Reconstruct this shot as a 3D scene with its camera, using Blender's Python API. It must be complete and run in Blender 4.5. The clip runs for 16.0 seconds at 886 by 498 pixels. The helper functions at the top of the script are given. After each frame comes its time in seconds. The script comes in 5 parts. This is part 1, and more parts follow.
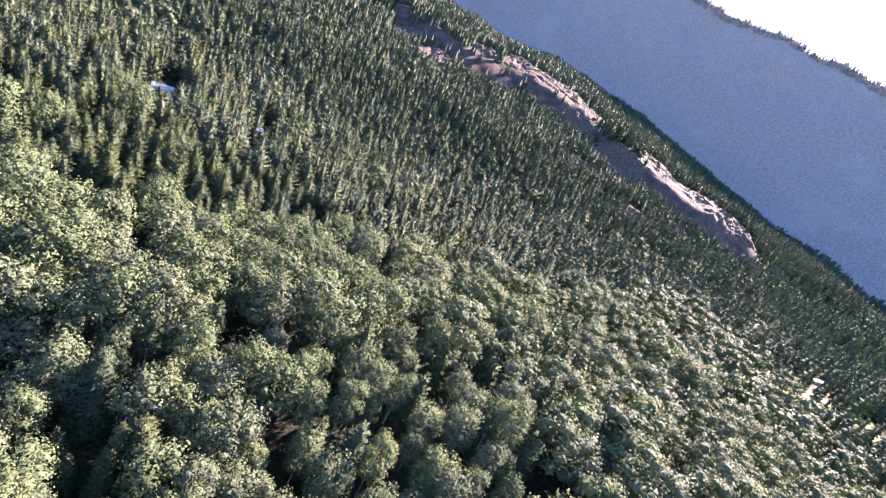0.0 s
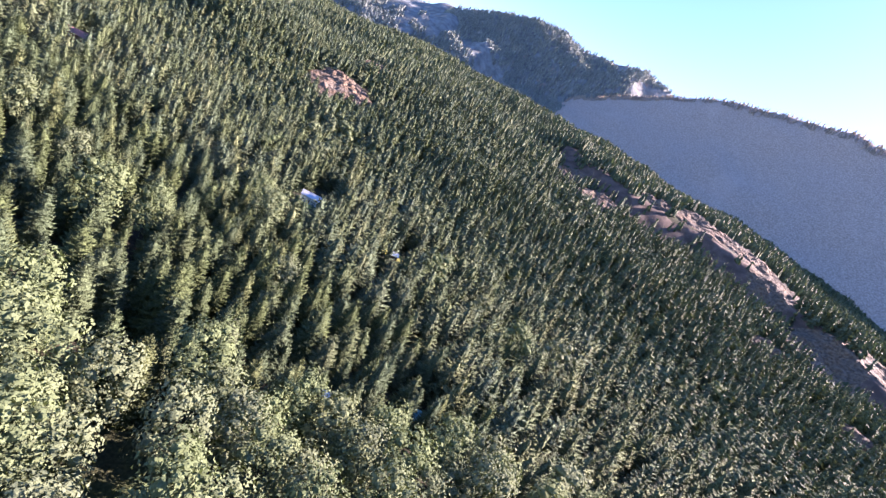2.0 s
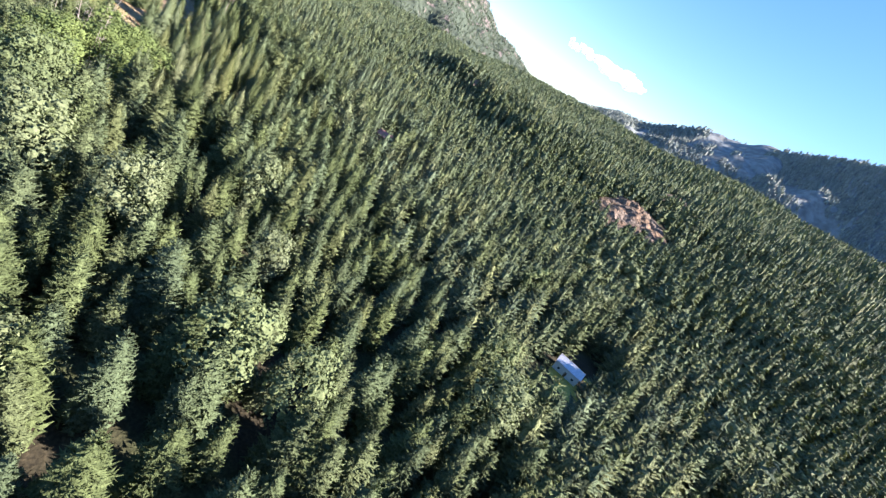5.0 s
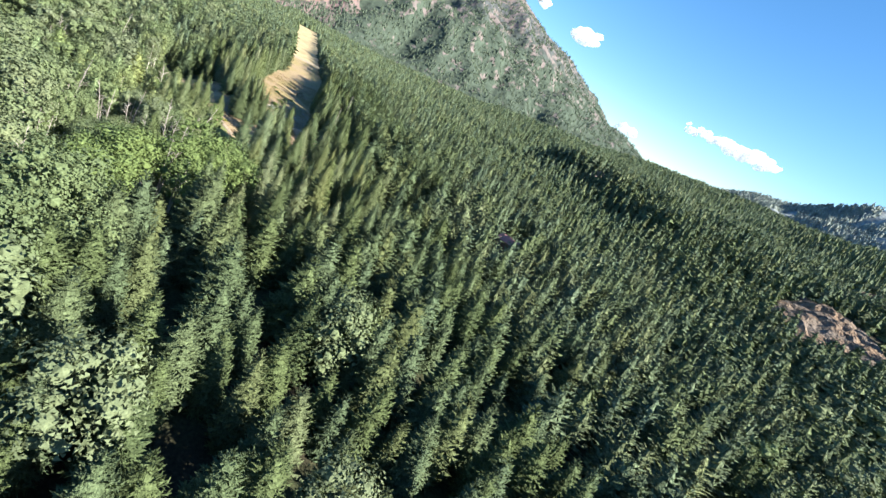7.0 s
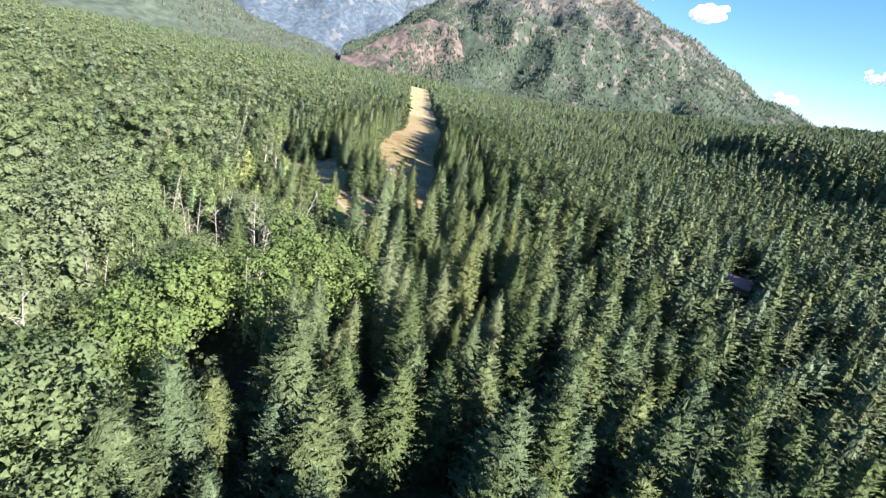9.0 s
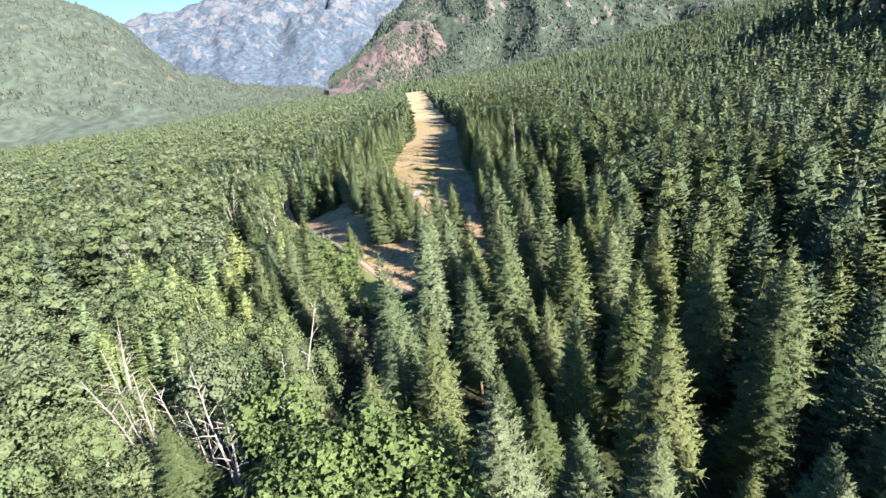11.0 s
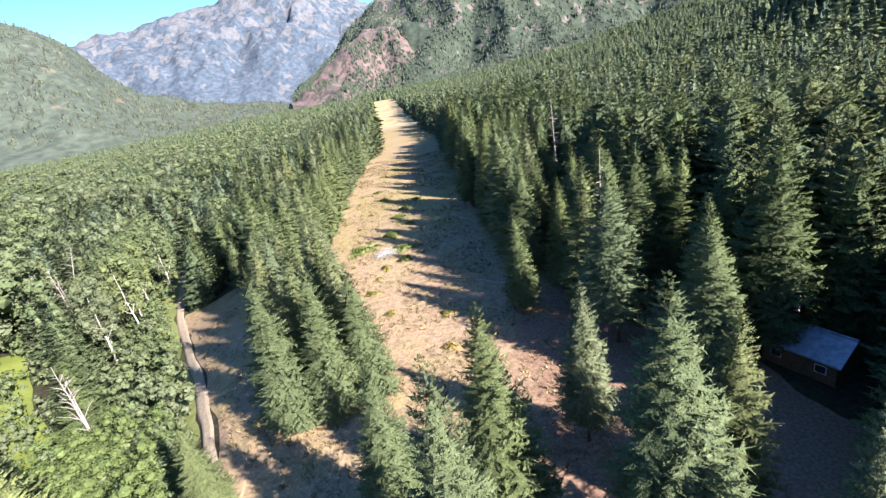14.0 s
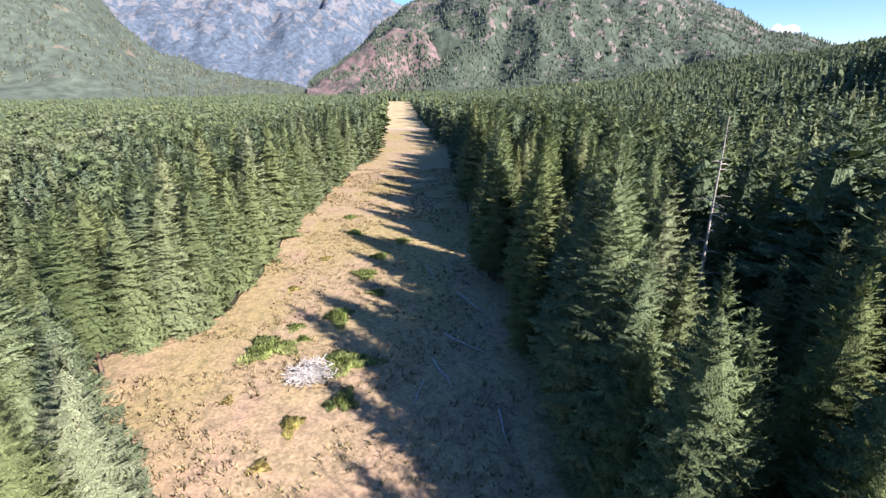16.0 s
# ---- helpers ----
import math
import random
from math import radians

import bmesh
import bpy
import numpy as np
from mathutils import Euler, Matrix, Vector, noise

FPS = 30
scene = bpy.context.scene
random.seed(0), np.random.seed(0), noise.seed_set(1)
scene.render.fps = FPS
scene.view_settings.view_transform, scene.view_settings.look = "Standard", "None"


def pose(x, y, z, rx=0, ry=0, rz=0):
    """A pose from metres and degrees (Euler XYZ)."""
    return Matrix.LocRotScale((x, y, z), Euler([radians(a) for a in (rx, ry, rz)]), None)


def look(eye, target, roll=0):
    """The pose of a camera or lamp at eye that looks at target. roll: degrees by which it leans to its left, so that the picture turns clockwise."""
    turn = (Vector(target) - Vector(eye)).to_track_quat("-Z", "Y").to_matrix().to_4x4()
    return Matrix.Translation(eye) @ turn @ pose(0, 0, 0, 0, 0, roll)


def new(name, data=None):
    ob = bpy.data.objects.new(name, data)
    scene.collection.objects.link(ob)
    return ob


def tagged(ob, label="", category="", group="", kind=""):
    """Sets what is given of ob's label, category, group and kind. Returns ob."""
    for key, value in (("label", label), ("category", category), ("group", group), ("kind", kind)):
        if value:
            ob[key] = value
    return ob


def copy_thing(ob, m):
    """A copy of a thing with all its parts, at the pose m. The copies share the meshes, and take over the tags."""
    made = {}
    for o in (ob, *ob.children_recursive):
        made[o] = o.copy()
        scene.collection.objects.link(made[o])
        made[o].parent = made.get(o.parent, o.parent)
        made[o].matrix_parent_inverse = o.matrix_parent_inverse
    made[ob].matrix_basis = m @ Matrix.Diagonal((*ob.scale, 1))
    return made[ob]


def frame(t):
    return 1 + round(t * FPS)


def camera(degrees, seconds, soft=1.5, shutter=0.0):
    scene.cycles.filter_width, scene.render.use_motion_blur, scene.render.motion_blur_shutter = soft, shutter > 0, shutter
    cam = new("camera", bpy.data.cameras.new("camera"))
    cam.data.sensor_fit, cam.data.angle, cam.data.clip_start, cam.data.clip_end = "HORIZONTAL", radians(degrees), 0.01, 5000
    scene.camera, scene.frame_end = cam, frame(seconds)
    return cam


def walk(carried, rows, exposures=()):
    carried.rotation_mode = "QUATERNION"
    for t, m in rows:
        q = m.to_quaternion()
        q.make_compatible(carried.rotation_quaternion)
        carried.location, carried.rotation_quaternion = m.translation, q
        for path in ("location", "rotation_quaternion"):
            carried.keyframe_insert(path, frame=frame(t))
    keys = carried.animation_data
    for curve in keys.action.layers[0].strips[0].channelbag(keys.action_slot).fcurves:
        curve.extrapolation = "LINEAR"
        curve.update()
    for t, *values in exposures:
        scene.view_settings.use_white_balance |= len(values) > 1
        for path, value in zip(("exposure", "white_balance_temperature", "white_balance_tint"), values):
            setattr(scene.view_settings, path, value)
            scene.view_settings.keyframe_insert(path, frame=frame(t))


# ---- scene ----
import itertools

cam = camera(86.3, 16.0, soft=1.4)
METRES, EYE, TILT, LEAN, TURN = 420.0, 84.0, -22.8, -25.2, 0.0
ROWS = [
    (0.0, 0.0, 0.0, 0.0, -0.0, 0.0, 0.0),
    (0.5, -0.0045, 0.0342, 0.0115, 3.2, 2.23, -4.64),
    (1.0, -0.0116, 0.0676, 0.0243, 6.87, 6.1, -8.02),
    (1.5, -0.0212, 0.0992, 0.0381, 10.6, 9.93, -10.32),
    (2.0, -0.0328, 0.1284, 0.0526, 14.18, 13.5, -13.18),
    (2.5, -0.0469, 0.1555, 0.0673, 16.21, 15.73, -16.81),
    (3.0, -0.0636, 0.1802, 0.0815, 18.01, 17.86, -20.92),
    (3.5, -0.0825, 0.2024, 0.0954, 22.93, 17.71, -24.7),
    (4.0, -0.1032, 0.2221, 0.1086, 29.63, 16.87, -28.17),
    (4.5, -0.1262, 0.239, 0.1212, 36.14, 16.2, -32.02),
    (7.0, -0.2596, 0.2823, 0.1739, 57.6, 17.73, -38.3),
    (7.5, -0.2883, 0.2839, 0.1826, 63.35, 15.32, -37.07),
    (8.0, -0.317, 0.2835, 0.1909, 70.04, 12.46, -35.92),
    (8.5, -0.3456, 0.2817, 0.1986, 75.66, 10.4, -34.54),
    (9.0, -0.3741, 0.2786, 0.206, 80.33, 8.62, -32.28),
    (9.5, -0.4022, 0.2747, 0.2133, 84.3, 6.93, -27.59),
    (12.0, -0.5441, 0.2528, 0.2576, 88.38, 4.25, -9.4),
    (12.5, -0.5737, 0.2503, 0.2669, 88.03, 4.17, -8.6),
    (13.0, -0.6033, 0.2486, 0.2763, 87.59, 5.16, -8.61),
    (13.5, -0.6325, 0.2474, 0.2861, 87.11, 5.81, -8.97),
    (14.0, -0.6615, 0.2468, 0.2963, 86.59, 6.3, -10.26),
    (14.5, -0.6901, 0.2462, 0.3069, 86.13, 7.15, -12.37),
    (15.0, -0.7188, 0.2455, 0.3172, 85.46, 7.99, -15.53),
    (15.5, -0.7475, 0.2444, 0.3274, 84.79, 8.37, -18.3),
    (16.0, -0.7762, 0.2429, 0.3371, 84.29, 8.3, -20.2),
]
EXPOSURES = [(0.0, 2.58, 6600, 42), (1.5, 2.38, 6650, 42), (3.0, 2.25, 6700, 36), (4.5, 2.1, 6600, 26), (7.0, 1.62, 6350, 8), (9.5, 1.58, 6350, 11), (13.0, 1.66, 6350, 15), (16.0, 1.38, 6250, 21)]
walk(cam, [(t, pose(0, 0, EYE, TILT, LEAN, TURN) @ pose(METRES * x, METRES * y, METRES * z, 90 + pitch, roll, yaw)) for t, x, y, z, yaw, pitch, roll in ROWS], EXPOSURES)

# ---- light ----
SUN_AZ, SUN_EL = -48.5, 30.0          # degrees from +y towards -x, and above the horizon
world = bpy.data.worlds.new("world")
scene.world = world
world.use_nodes = True
wn = world.node_tree
sky = wn.nodes.new("ShaderNodeTexSky")
sky.sky_type, sky.sun_disc = "NISHITA", False
sky.sun_elevation, sky.sun_rotation = radians(SUN_EL), radians(-SUN_AZ)
sky.air_density, sky.dust_density, sky.ozone_density, sky.altitude = 1.0, 0.6, 2.5, 900
deep = wn.nodes.new("ShaderNodeHueSaturation")
deep.inputs["Saturation"].default_value = 1.25
wn.links.new(sky.outputs[0], deep.inputs["Color"])
wn.links.new(deep.outputs[0], wn.nodes["Background"].inputs[0])
wn.nodes["Background"].inputs[1].default_value = 0.085
sun = new("sun", bpy.data.lights.new("sun", "SUN"))
sun.data.energy, sun.data.angle, sun.data.color = 6.2, radians(0.5), (1.0, 0.93, 0.82)
SUN_WAY = Vector((-math.sin(radians(SUN_AZ)) * math.cos(radians(SUN_EL)), math.cos(radians(SUN_AZ)) * math.cos(radians(SUN_EL)), math.sin(radians(SUN_EL))))
sun.matrix_world = look(SUN_WAY * 500, (0, 0, 0))


# ---- materials ----
def material(name, rough=0.8):
    mat = bpy.data.materials.new(name)
    mat.use_nodes = True
    n, l = mat.node_tree.nodes, mat.node_tree.links
    bsdf = n["Principled BSDF"]
    bsdf.inputs["Roughness"].default_value = rough
    bsdf.inputs["Specular IOR Level"].default_value = 0.25
    return mat, n, l, bsdf


def ramp(n, l, fac, stops):
    r = n.new("ShaderNodeValToRGB")
    e = r.color_ramp.elements
    while len(e) < len(stops):
        e.new(0.5)
    for k, (p, c) in zip(e, stops):
        k.position, k.color = p, (*c, 1)
    l.new(fac, r.inputs[0])
    return r.outputs[0]


def noise_tex(n, l, scale, detail=4.0, coords="Object", stretch=None, distort=0.0):
    tc = n.new("ShaderNodeTexCoord")
    tex = n.new("ShaderNodeTexNoise")
    tex.inputs["Scale"].default_value, tex.inputs["Detail"].default_value, tex.inputs["Distortion"].default_value = scale, detail, distort
    if stretch:
        m = n.new("ShaderNodeMapping")
        m.inputs["Scale"].default_value = stretch
        l.new(tc.outputs[coords], m.inputs[0])
        l.new(m.outputs[0], tex.inputs["Vector"])
    else:
        l.new(tc.outputs[coords], tex.inputs["Vector"])
    return tex.outputs["Fac"]


def mixed(n, l, fac, a, b, how="MIX"):
    m = n.new("ShaderNodeMix")
    m.data_type, m.blend_type = "RGBA", how
    for value, slot in ((fac, 0), (a, 6), (b, 7)):
        if isinstance(value, (int, float)):
            m.inputs[slot].default_value = value
        elif isinstance(value, tuple):
            m.inputs[slot].default_value = (*value, 1)
        else:
            l.new(value, m.inputs[slot])
    return m.outputs[2]


def bump(n, l, bsdf, height, strength, distance):
    b = n.new("ShaderNodeBump")
    b.inputs["Strength"].default_value, b.inputs["Distance"].default_value = strength, distance
    l.new(height, b.inputs["Height"])
    l.new(b.outputs[0], bsdf.inputs["Normal"])


def plain(name, color, rough=0.7, scale=3.0, vary=0.25, metal=0.0):
    """A worn, slightly uneven surface of one colour."""
    mat, n, l, bsdf = material(name, rough)
    f = noise_tex(n, l, scale, 6.0)
    dark = tuple(c * (1 - vary) for c in color)
    light = tuple(min(1, c * (1 + vary)) for c in color)
    l.new(ramp(n, l, f, [(0.3, dark), (0.7, light)]), bsdf.inputs["Base Color"])
    bsdf.inputs["Metallic"].default_value = metal
    bump(n, l, bsdf, f, 0.3, 0.02)
    return mat


def foliage(name, stops, through_light=0.05, each="tint", gaps=0.0, fine=4.0, vary=0.45, relief=1.0):
    """Leaves: colour varies from tree to tree (a tint kept with every corner, or the object's own chance) and from spray to spray."""
    mat, n, l, bsdf = material(name, 0.6)
    bsdf.inputs["Specular IOR Level"].default_value = 0.05
    geo = n.new("ShaderNodeNewGeometry")
    if each == "tint":
        tint = n.new("ShaderNodeAttribute")
        tint.attribute_name = "tint"
        chance = tint.outputs["Fac"]
    else:
        chance = n_random(n)
    base = ramp(n, l, chance, stops)
    spray = ramp(n, l, geo.outputs["Random Per Island"], [(0.0, (1 - vary, 1 - vary, 1 - vary)), (1.0, (1 + 1.05 * vary, 1 + vary, 1 + 0.9 * vary))])
    col = mixed(n, l, 1.0, base, spray, "MULTIPLY")
    rough_in = ((0.80, 0.81, 0.79), (1.20, 1.19, 1.18)) if vary < 0.16 else ((0.62, 0.64, 0.60), (1.38, 1.36, 1.34)) if gaps > 0 else ((0.50, 0.52, 0.48), (1.55, 1.52, 1.45))
    col = mixed(n, l, 1.0, col, ramp(n, l, noise_tex(n, l, fine * 0.45, 4.0), [(0.34, rough_in[0]), (0.66, rough_in[1])]), "MULTIPLY")
    l.new(col, bsdf.inputs["Base Color"])
    bump(n, l, bsdf, noise_tex(n, l, fine * 0.8, 3.0, stretch=(1.0, 1.0, 0.55)), relief, 2.0 / fine)
    tr = n.new("ShaderNodeBsdfTranslucent")
    l.new(mixed(n, l, 1.0, col, (1.05, 1.12, 0.70), "MULTIPLY"), tr.inputs[0])
    mix = n.new("ShaderNodeMixShader")
    mix.inputs[0].default_value = through_light
    l.new(bsdf.outputs[0], mix.inputs[1])
    l.new(tr.outputs[0], mix.inputs[2])
    last = mix
    if gaps > 0:
        # needles and leaves stand apart: small gaps between them
        hole = n.new("ShaderNodeMath")
        hole.operation = "LESS_THAN"
        hole.inputs[1].default_value = gaps
        l.new(noise_tex(n, l, fine, 1.0), hole.inputs[0])
        gap = hole.outputs[0]
        clear = n.new("ShaderNodeBsdfTransparent")
        last = n.new("ShaderNodeMixShader")
        l.new(gap, last.inputs[0])
        l.new(mix.outputs[0], last.inputs[1])
        l.new(clear.outputs[0], last.inputs[2])
    l.new(last.outputs[0], n["Material Output"].inputs["Surface"])
    return mat


def n_random(n):
    return n.new("ShaderNodeObjectInfo").outputs["Random"]


CONIFER = [(0.0, (0.080, 0.110, 0.066)), (0.3, (0.117, 0.148, 0.078)), (0.55, (0.112, 0.152, 0.108)), (0.8, (0.142, 0.164, 0.088)), (1.0, (0.150, 0.180, 0.132))]
BROADLEAF = [(0.0, (0.094, 0.126, 0.064)), (0.4, (0.124, 0.161, 0.078)), (0.7, (0.136, 0.162, 0.098)), (1.0, (0.158, 0.194, 0.082))]
# darker copy of the conifer tones: the trees' mutual shade put into colour
SHADED_CONIFER = [(p, (0.70 * c[0], 0.73 * c[1], 0.62 * c[2])) for p, c in CONIFER]
needles = foliage("needles", [(p, (0.77 * c[0], 0.79 * c[1], 0.76 * c[2])) for p, c in CONIFER], fine=4.0, vary=0.30)
needles_near = foliage("needles_near", SHADED_CONIFER, 0.08, gaps=0.34, fine=5.5, vary=0.26)
needles_far = foliage("needles_far", [(p, (0.78 * c[0], 0.80 * c[1], 0.80 * c[2])) for p, c in CONIFER], 0.12, fine=2.5, vary=0.26)
# haze before the middle hill is put into these light blue-grey tones
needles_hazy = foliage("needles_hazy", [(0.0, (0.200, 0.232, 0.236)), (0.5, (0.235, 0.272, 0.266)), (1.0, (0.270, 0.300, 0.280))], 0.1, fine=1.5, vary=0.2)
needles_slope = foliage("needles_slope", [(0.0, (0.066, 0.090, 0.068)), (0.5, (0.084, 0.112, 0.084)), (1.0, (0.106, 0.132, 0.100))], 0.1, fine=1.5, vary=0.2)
# firs far paler than needles: the haze towards the sun is put into colour
needles_sunward_haze = foliage("needles_sunward_haze", [(0.0, (0.38, 0.315, 0.28)), (1.0, (0.44, 0.37, 0.33))], 0.3, fine=1.0, vary=0.1, relief=0.2)
needles_own = foliage("needles_single", [(p, (0.95 * c[0], 0.94 * c[1], 0.76 * c[2])) for p, c in CONIFER], 0.15, each="tree", gaps=0.44, fine=14.0, vary=0.22, relief=0.6)
# brightened conifer tones: strong sun on the terrace firs put into colour
needles_terrace_lit = foliage("needles_terrace_lit", [(p, (1.35 * c[0], 1.38 * c[1], 1.1 * c[2])) for p, c in CONIFER], fine=5.0, vary=0.30)
needles_fair = foliage("needles_fair", [(p, (0.81 * c[0], 0.83 * c[1], 0.79 * c[2])) for p, c in CONIFER], 0.08, fine=3.0, vary=0.28)
# lighter copy of needles_single: direct sun on the river-side firs put into colour
needles_lit = foliage("needles_lit", [(p, (1.18 * c[0], 1.13 * c[1], 0.98 * c[2])) for p, c in CONIFER], 0.15, each="tree", gaps=0.44, fine=14.0, vary=0.22, relief=0.6)
leaves = foliage("leaves", BROADLEAF, 0.12, gaps=0.20, fine=8.0, vary=0.10, relief=0.3)
# greyed green: haze over the valley side put into the leaf colour
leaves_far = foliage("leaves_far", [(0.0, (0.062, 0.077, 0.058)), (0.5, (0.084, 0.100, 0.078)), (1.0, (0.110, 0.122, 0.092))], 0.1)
leaves_bright = foliage("leaves_bright", [(0.0, (0.108, 0.152, 0.058)), (1.0, (0.142, 0.190, 0.068))], 0.14, gaps=0.30, fine=8.0, vary=0.15, relief=0.4)
leaves_own = foliage("leaves_single", BROADLEAF, 0.12, each="tree", gaps=0.20, fine=9.0, vary=0.10, relief=0.3)

bark, bn, bl, bb = material("bark", 0.9)
bf = noise_tex(bn, bl, 6.0, 6.0, stretch=(1, 1, 0.15))
bl.new(ramp(bn, bl, bf, [(0.3, (0.07, 0.045, 0.03)), (0.7, (0.20, 0.14, 0.10))]), bb.inputs["Base Color"])
bump(bn, bl, bb, bf, 0.7, 0.03)
pale_bark, bn, bl, bb = material("pale_bark", 0.85)
bf = noise_tex(bn, bl, 3.0, 6.0, stretch=(1, 1, 2.0))
bl.new(ramp(bn, bl, bf, [(0.30, (0.12, 0.10, 0.08)), (0.42, (0.50, 0.48, 0.42)), (0.8, (0.66, 0.64, 0.58))]), bb.inputs["Base Color"])
grey_wood = plain("weathered_wood", (0.31, 0.28, 0.255), 0.85, 4.0, 0.3)

# forest floor: brown litter, moss and scattered dry grass
floor_mat, n, l, bsdf = material("forest_floor", 0.95)
fine = noise_tex(n, l, 1.7, 8.0)
wide = noise_tex(n, l, 0.035, 4.0)
litter = ramp(n, l, fine, [(0.3, (0.020, 0.018, 0.012)), (0.55, (0.038, 0.033, 0.020)), (0.75, (0.070, 0.058, 0.036))])
moss = ramp(n, l, fine, [(0.3, (0.025, 0.034, 0.014)), (0.7, (0.07, 0.085, 0.035))])
l.new(mixed(n, l, ramp(n, l, wide, [(0.42, (0, 0, 0)), (0.6, (1, 1, 1))]), litter, moss), bsdf.inputs["Base Color"])
bump(n, l, bsdf, fine, 0.8, 0.25)

# the cleared strip: dry straw-coloured grass over reddish soil
strip_mat, n, l, bsdf = material("dry_grass", 0.95)
fine = noise_tex(n, l, 3.5, 9.0)
mid = noise_tex(n, l, 0.22, 8.0, distort=0.6)
wide = noise_tex(n, l, 0.07, 7.0, stretch=(0.5, 1, 1), distort=0.8)
straw = ramp(n, l, fine, [(0.25, (0.195, 0.145, 0.080)), (0.75, (0.445, 0.345, 0.205))])
soil = ramp(n, l, fine, [(0.25, (0.205, 0.138, 0.094)), (0.75, (0.425, 0.302, 0.208))])
green = ramp(n, l, fine, [(0.3, (0.200, 0.165, 0.070)), (0.7, (0.385, 0.305, 0.145))])
a = mixed(n, l, ramp(n, l, mid, [(0.48, (0, 0, 0)), (0.66, (1, 1, 1))]), straw, soil)
a = mixed(n, l, ramp(n, l, wide, [(0.45, (0, 0, 0)), (0.58, (0.9, 0.9, 0.9))]), a, green)
sep, tc = n.new("ShaderNodeSeparateXYZ"), n.new("ShaderNodeTexCoord")
l.new(tc.outputs["Object"], sep.inputs[0])
along = n.new("ShaderNodeMapRange")
along.inputs["From Min"].default_value, along.inputs["From Max"].default_value = -425, -330
l.new(sep.outputs[0], along.inputs["Value"])
worn = n.new("ShaderNodeMath")
worn.operation = "MULTIPLY"
l.new(along.outputs[0], worn.inputs[0])
l.new(ramp(n, l, noise_tex(n, l, 0.12, 6.0), [(0.38, (0.1, 0.1, 0.1)), (0.60, (0.9, 0.9, 0.9))]), worn.inputs[1])
a = mixed(n, l, worn.outputs[0], a, soil)
a = mixed(n, l, 1.0, a, ramp(n, l, noise_tex(n, l, 0.9, 6.0, distort=0.5), [(0.32, (0.66, 0.68, 0.66)), (0.50, (1.0, 1.0, 1.0)), (0.68, (1.18, 1.16, 1.10))]), "MULTIPLY")
# red-brown needle litter under the firs by the mouth of the strip, thinning out into the grass
lit_x = n.new("ShaderNodeMapRange")
lit_x.inputs["From Min"].default_value, lit_x.inputs["From Max"].default_value = -362, -334
lit_x.inputs["To Min"].default_value, lit_x.inputs["To Max"].default_value = -176, -151
l.new(sep.outputs[0], lit_x.inputs["Value"])
lit_y = n.new("ShaderNodeMath")
l.new(lit_x.outputs[0], lit_y.inputs[0])
l.new(sep.outputs[1], lit_y.inputs[1])
lit_n = n.new("ShaderNodeMath")
lit_n.operation = "MULTIPLY_ADD"
lit_n.inputs[1].default_value = 26
l.new(noise_tex(n, l, 0.16, 7.0), lit_n.inputs[0])
l.new(lit_y.outputs[0], lit_n.inputs[2])
lit = n.new("ShaderNodeMapRange")
lit.inputs["From Min"].default_value, lit.inputs["From Max"].default_value = 10.5, 17.5
l.new(lit_n.outputs[0], lit.inputs["Value"])
needle = ramp(n, l, fine, [(0.25, (0.14, 0.080, 0.055)), (0.75, (0.34, 0.215, 0.155))])
a = mixed(n, l, lit.outputs[0], a, needle)
l.new(a, bsdf.inputs["Base Color"])
bump(n, l, bsdf, fine, 0.35, 0.06)


def grass_mat(name, lo, hi):
    mat, n, l, bsdf = material(name, 0.95)
    fine, wide = noise_tex(n, l, 1.2, 8.0), noise_tex(n, l, 0.08, 4.0)
    a = ramp(n, l, fine, [(0.3, lo), (0.7, hi)])
    l.new(mixed(n, l, ramp(n, l, wide, [(0.4, (0, 0, 0)), (0.65, (1, 1, 1))]), a, tuple(0.85 * c for c in lo)), bsdf.inputs["Base Color"])
    bump(n, l, bsdf, fine, 0.6, 0.15)
    return mat


pale_strip_mat = grass_mat("pale_dry_grass", (0.377, 0.295, 0.156), (0.541, 0.443, 0.271))
field_mat = grass_mat("yellow_field", (0.36, 0.32, 0.07), (0.52, 0.46, 0.14))
verge_mat = grass_mat("green_verge", (0.13, 0.16, 0.055), (0.25, 0.27, 0.10))
bare_mat = grass_mat("bare_soil", (0.095, 0.067, 0.056), (0.20, 0.142, 0.116))
pond_mat = grass_mat("duckweed", (0.16, 0.20, 0.04), (0.22, 0.27, 0.06))
dirt_mat, n, l, bsdf = material("pale_dirt", 0.95)
fine = noise_tex(n, l, 3.0, 8.0)
l.new(ramp(n, l, fine, [(0.3, (0.26, 0.205, 0.15)), (0.7, (0.43, 0.355, 0.265))]), bsdf.inputs["Base Color"])
bump(n, l, bsdf, fine, 0.5, 0.06)

# bare rock on the hillside
rock_mat, n, l, bsdf = material("hillside_rock", 0.9)
fine = noise_tex(n, l, 0.35, 9.0)
wide = noise_tex(n, l, 0.06, 5.0, distort=0.5)
warm = ramp(n, l, fine, [(0.3, (0.080, 0.050, 0.033)), (0.5, (0.165, 0.110, 0.072)), (0.72, (0.240, 0.170, 0.115))])
cool = ramp(n, l, fine, [(0.3, (0.070, 0.054, 0.042)), (0.7, (0.200, 0.162, 0.130))])
l.new(mixed(n, l, ramp(n, l, wide, [(0.42, (0, 0, 0)), (0.6, (1, 1, 1))]), warm, cool), bsdf.inputs["Base Color"])
bump(n, l, bsdf, fine, 1.0, 2.5)


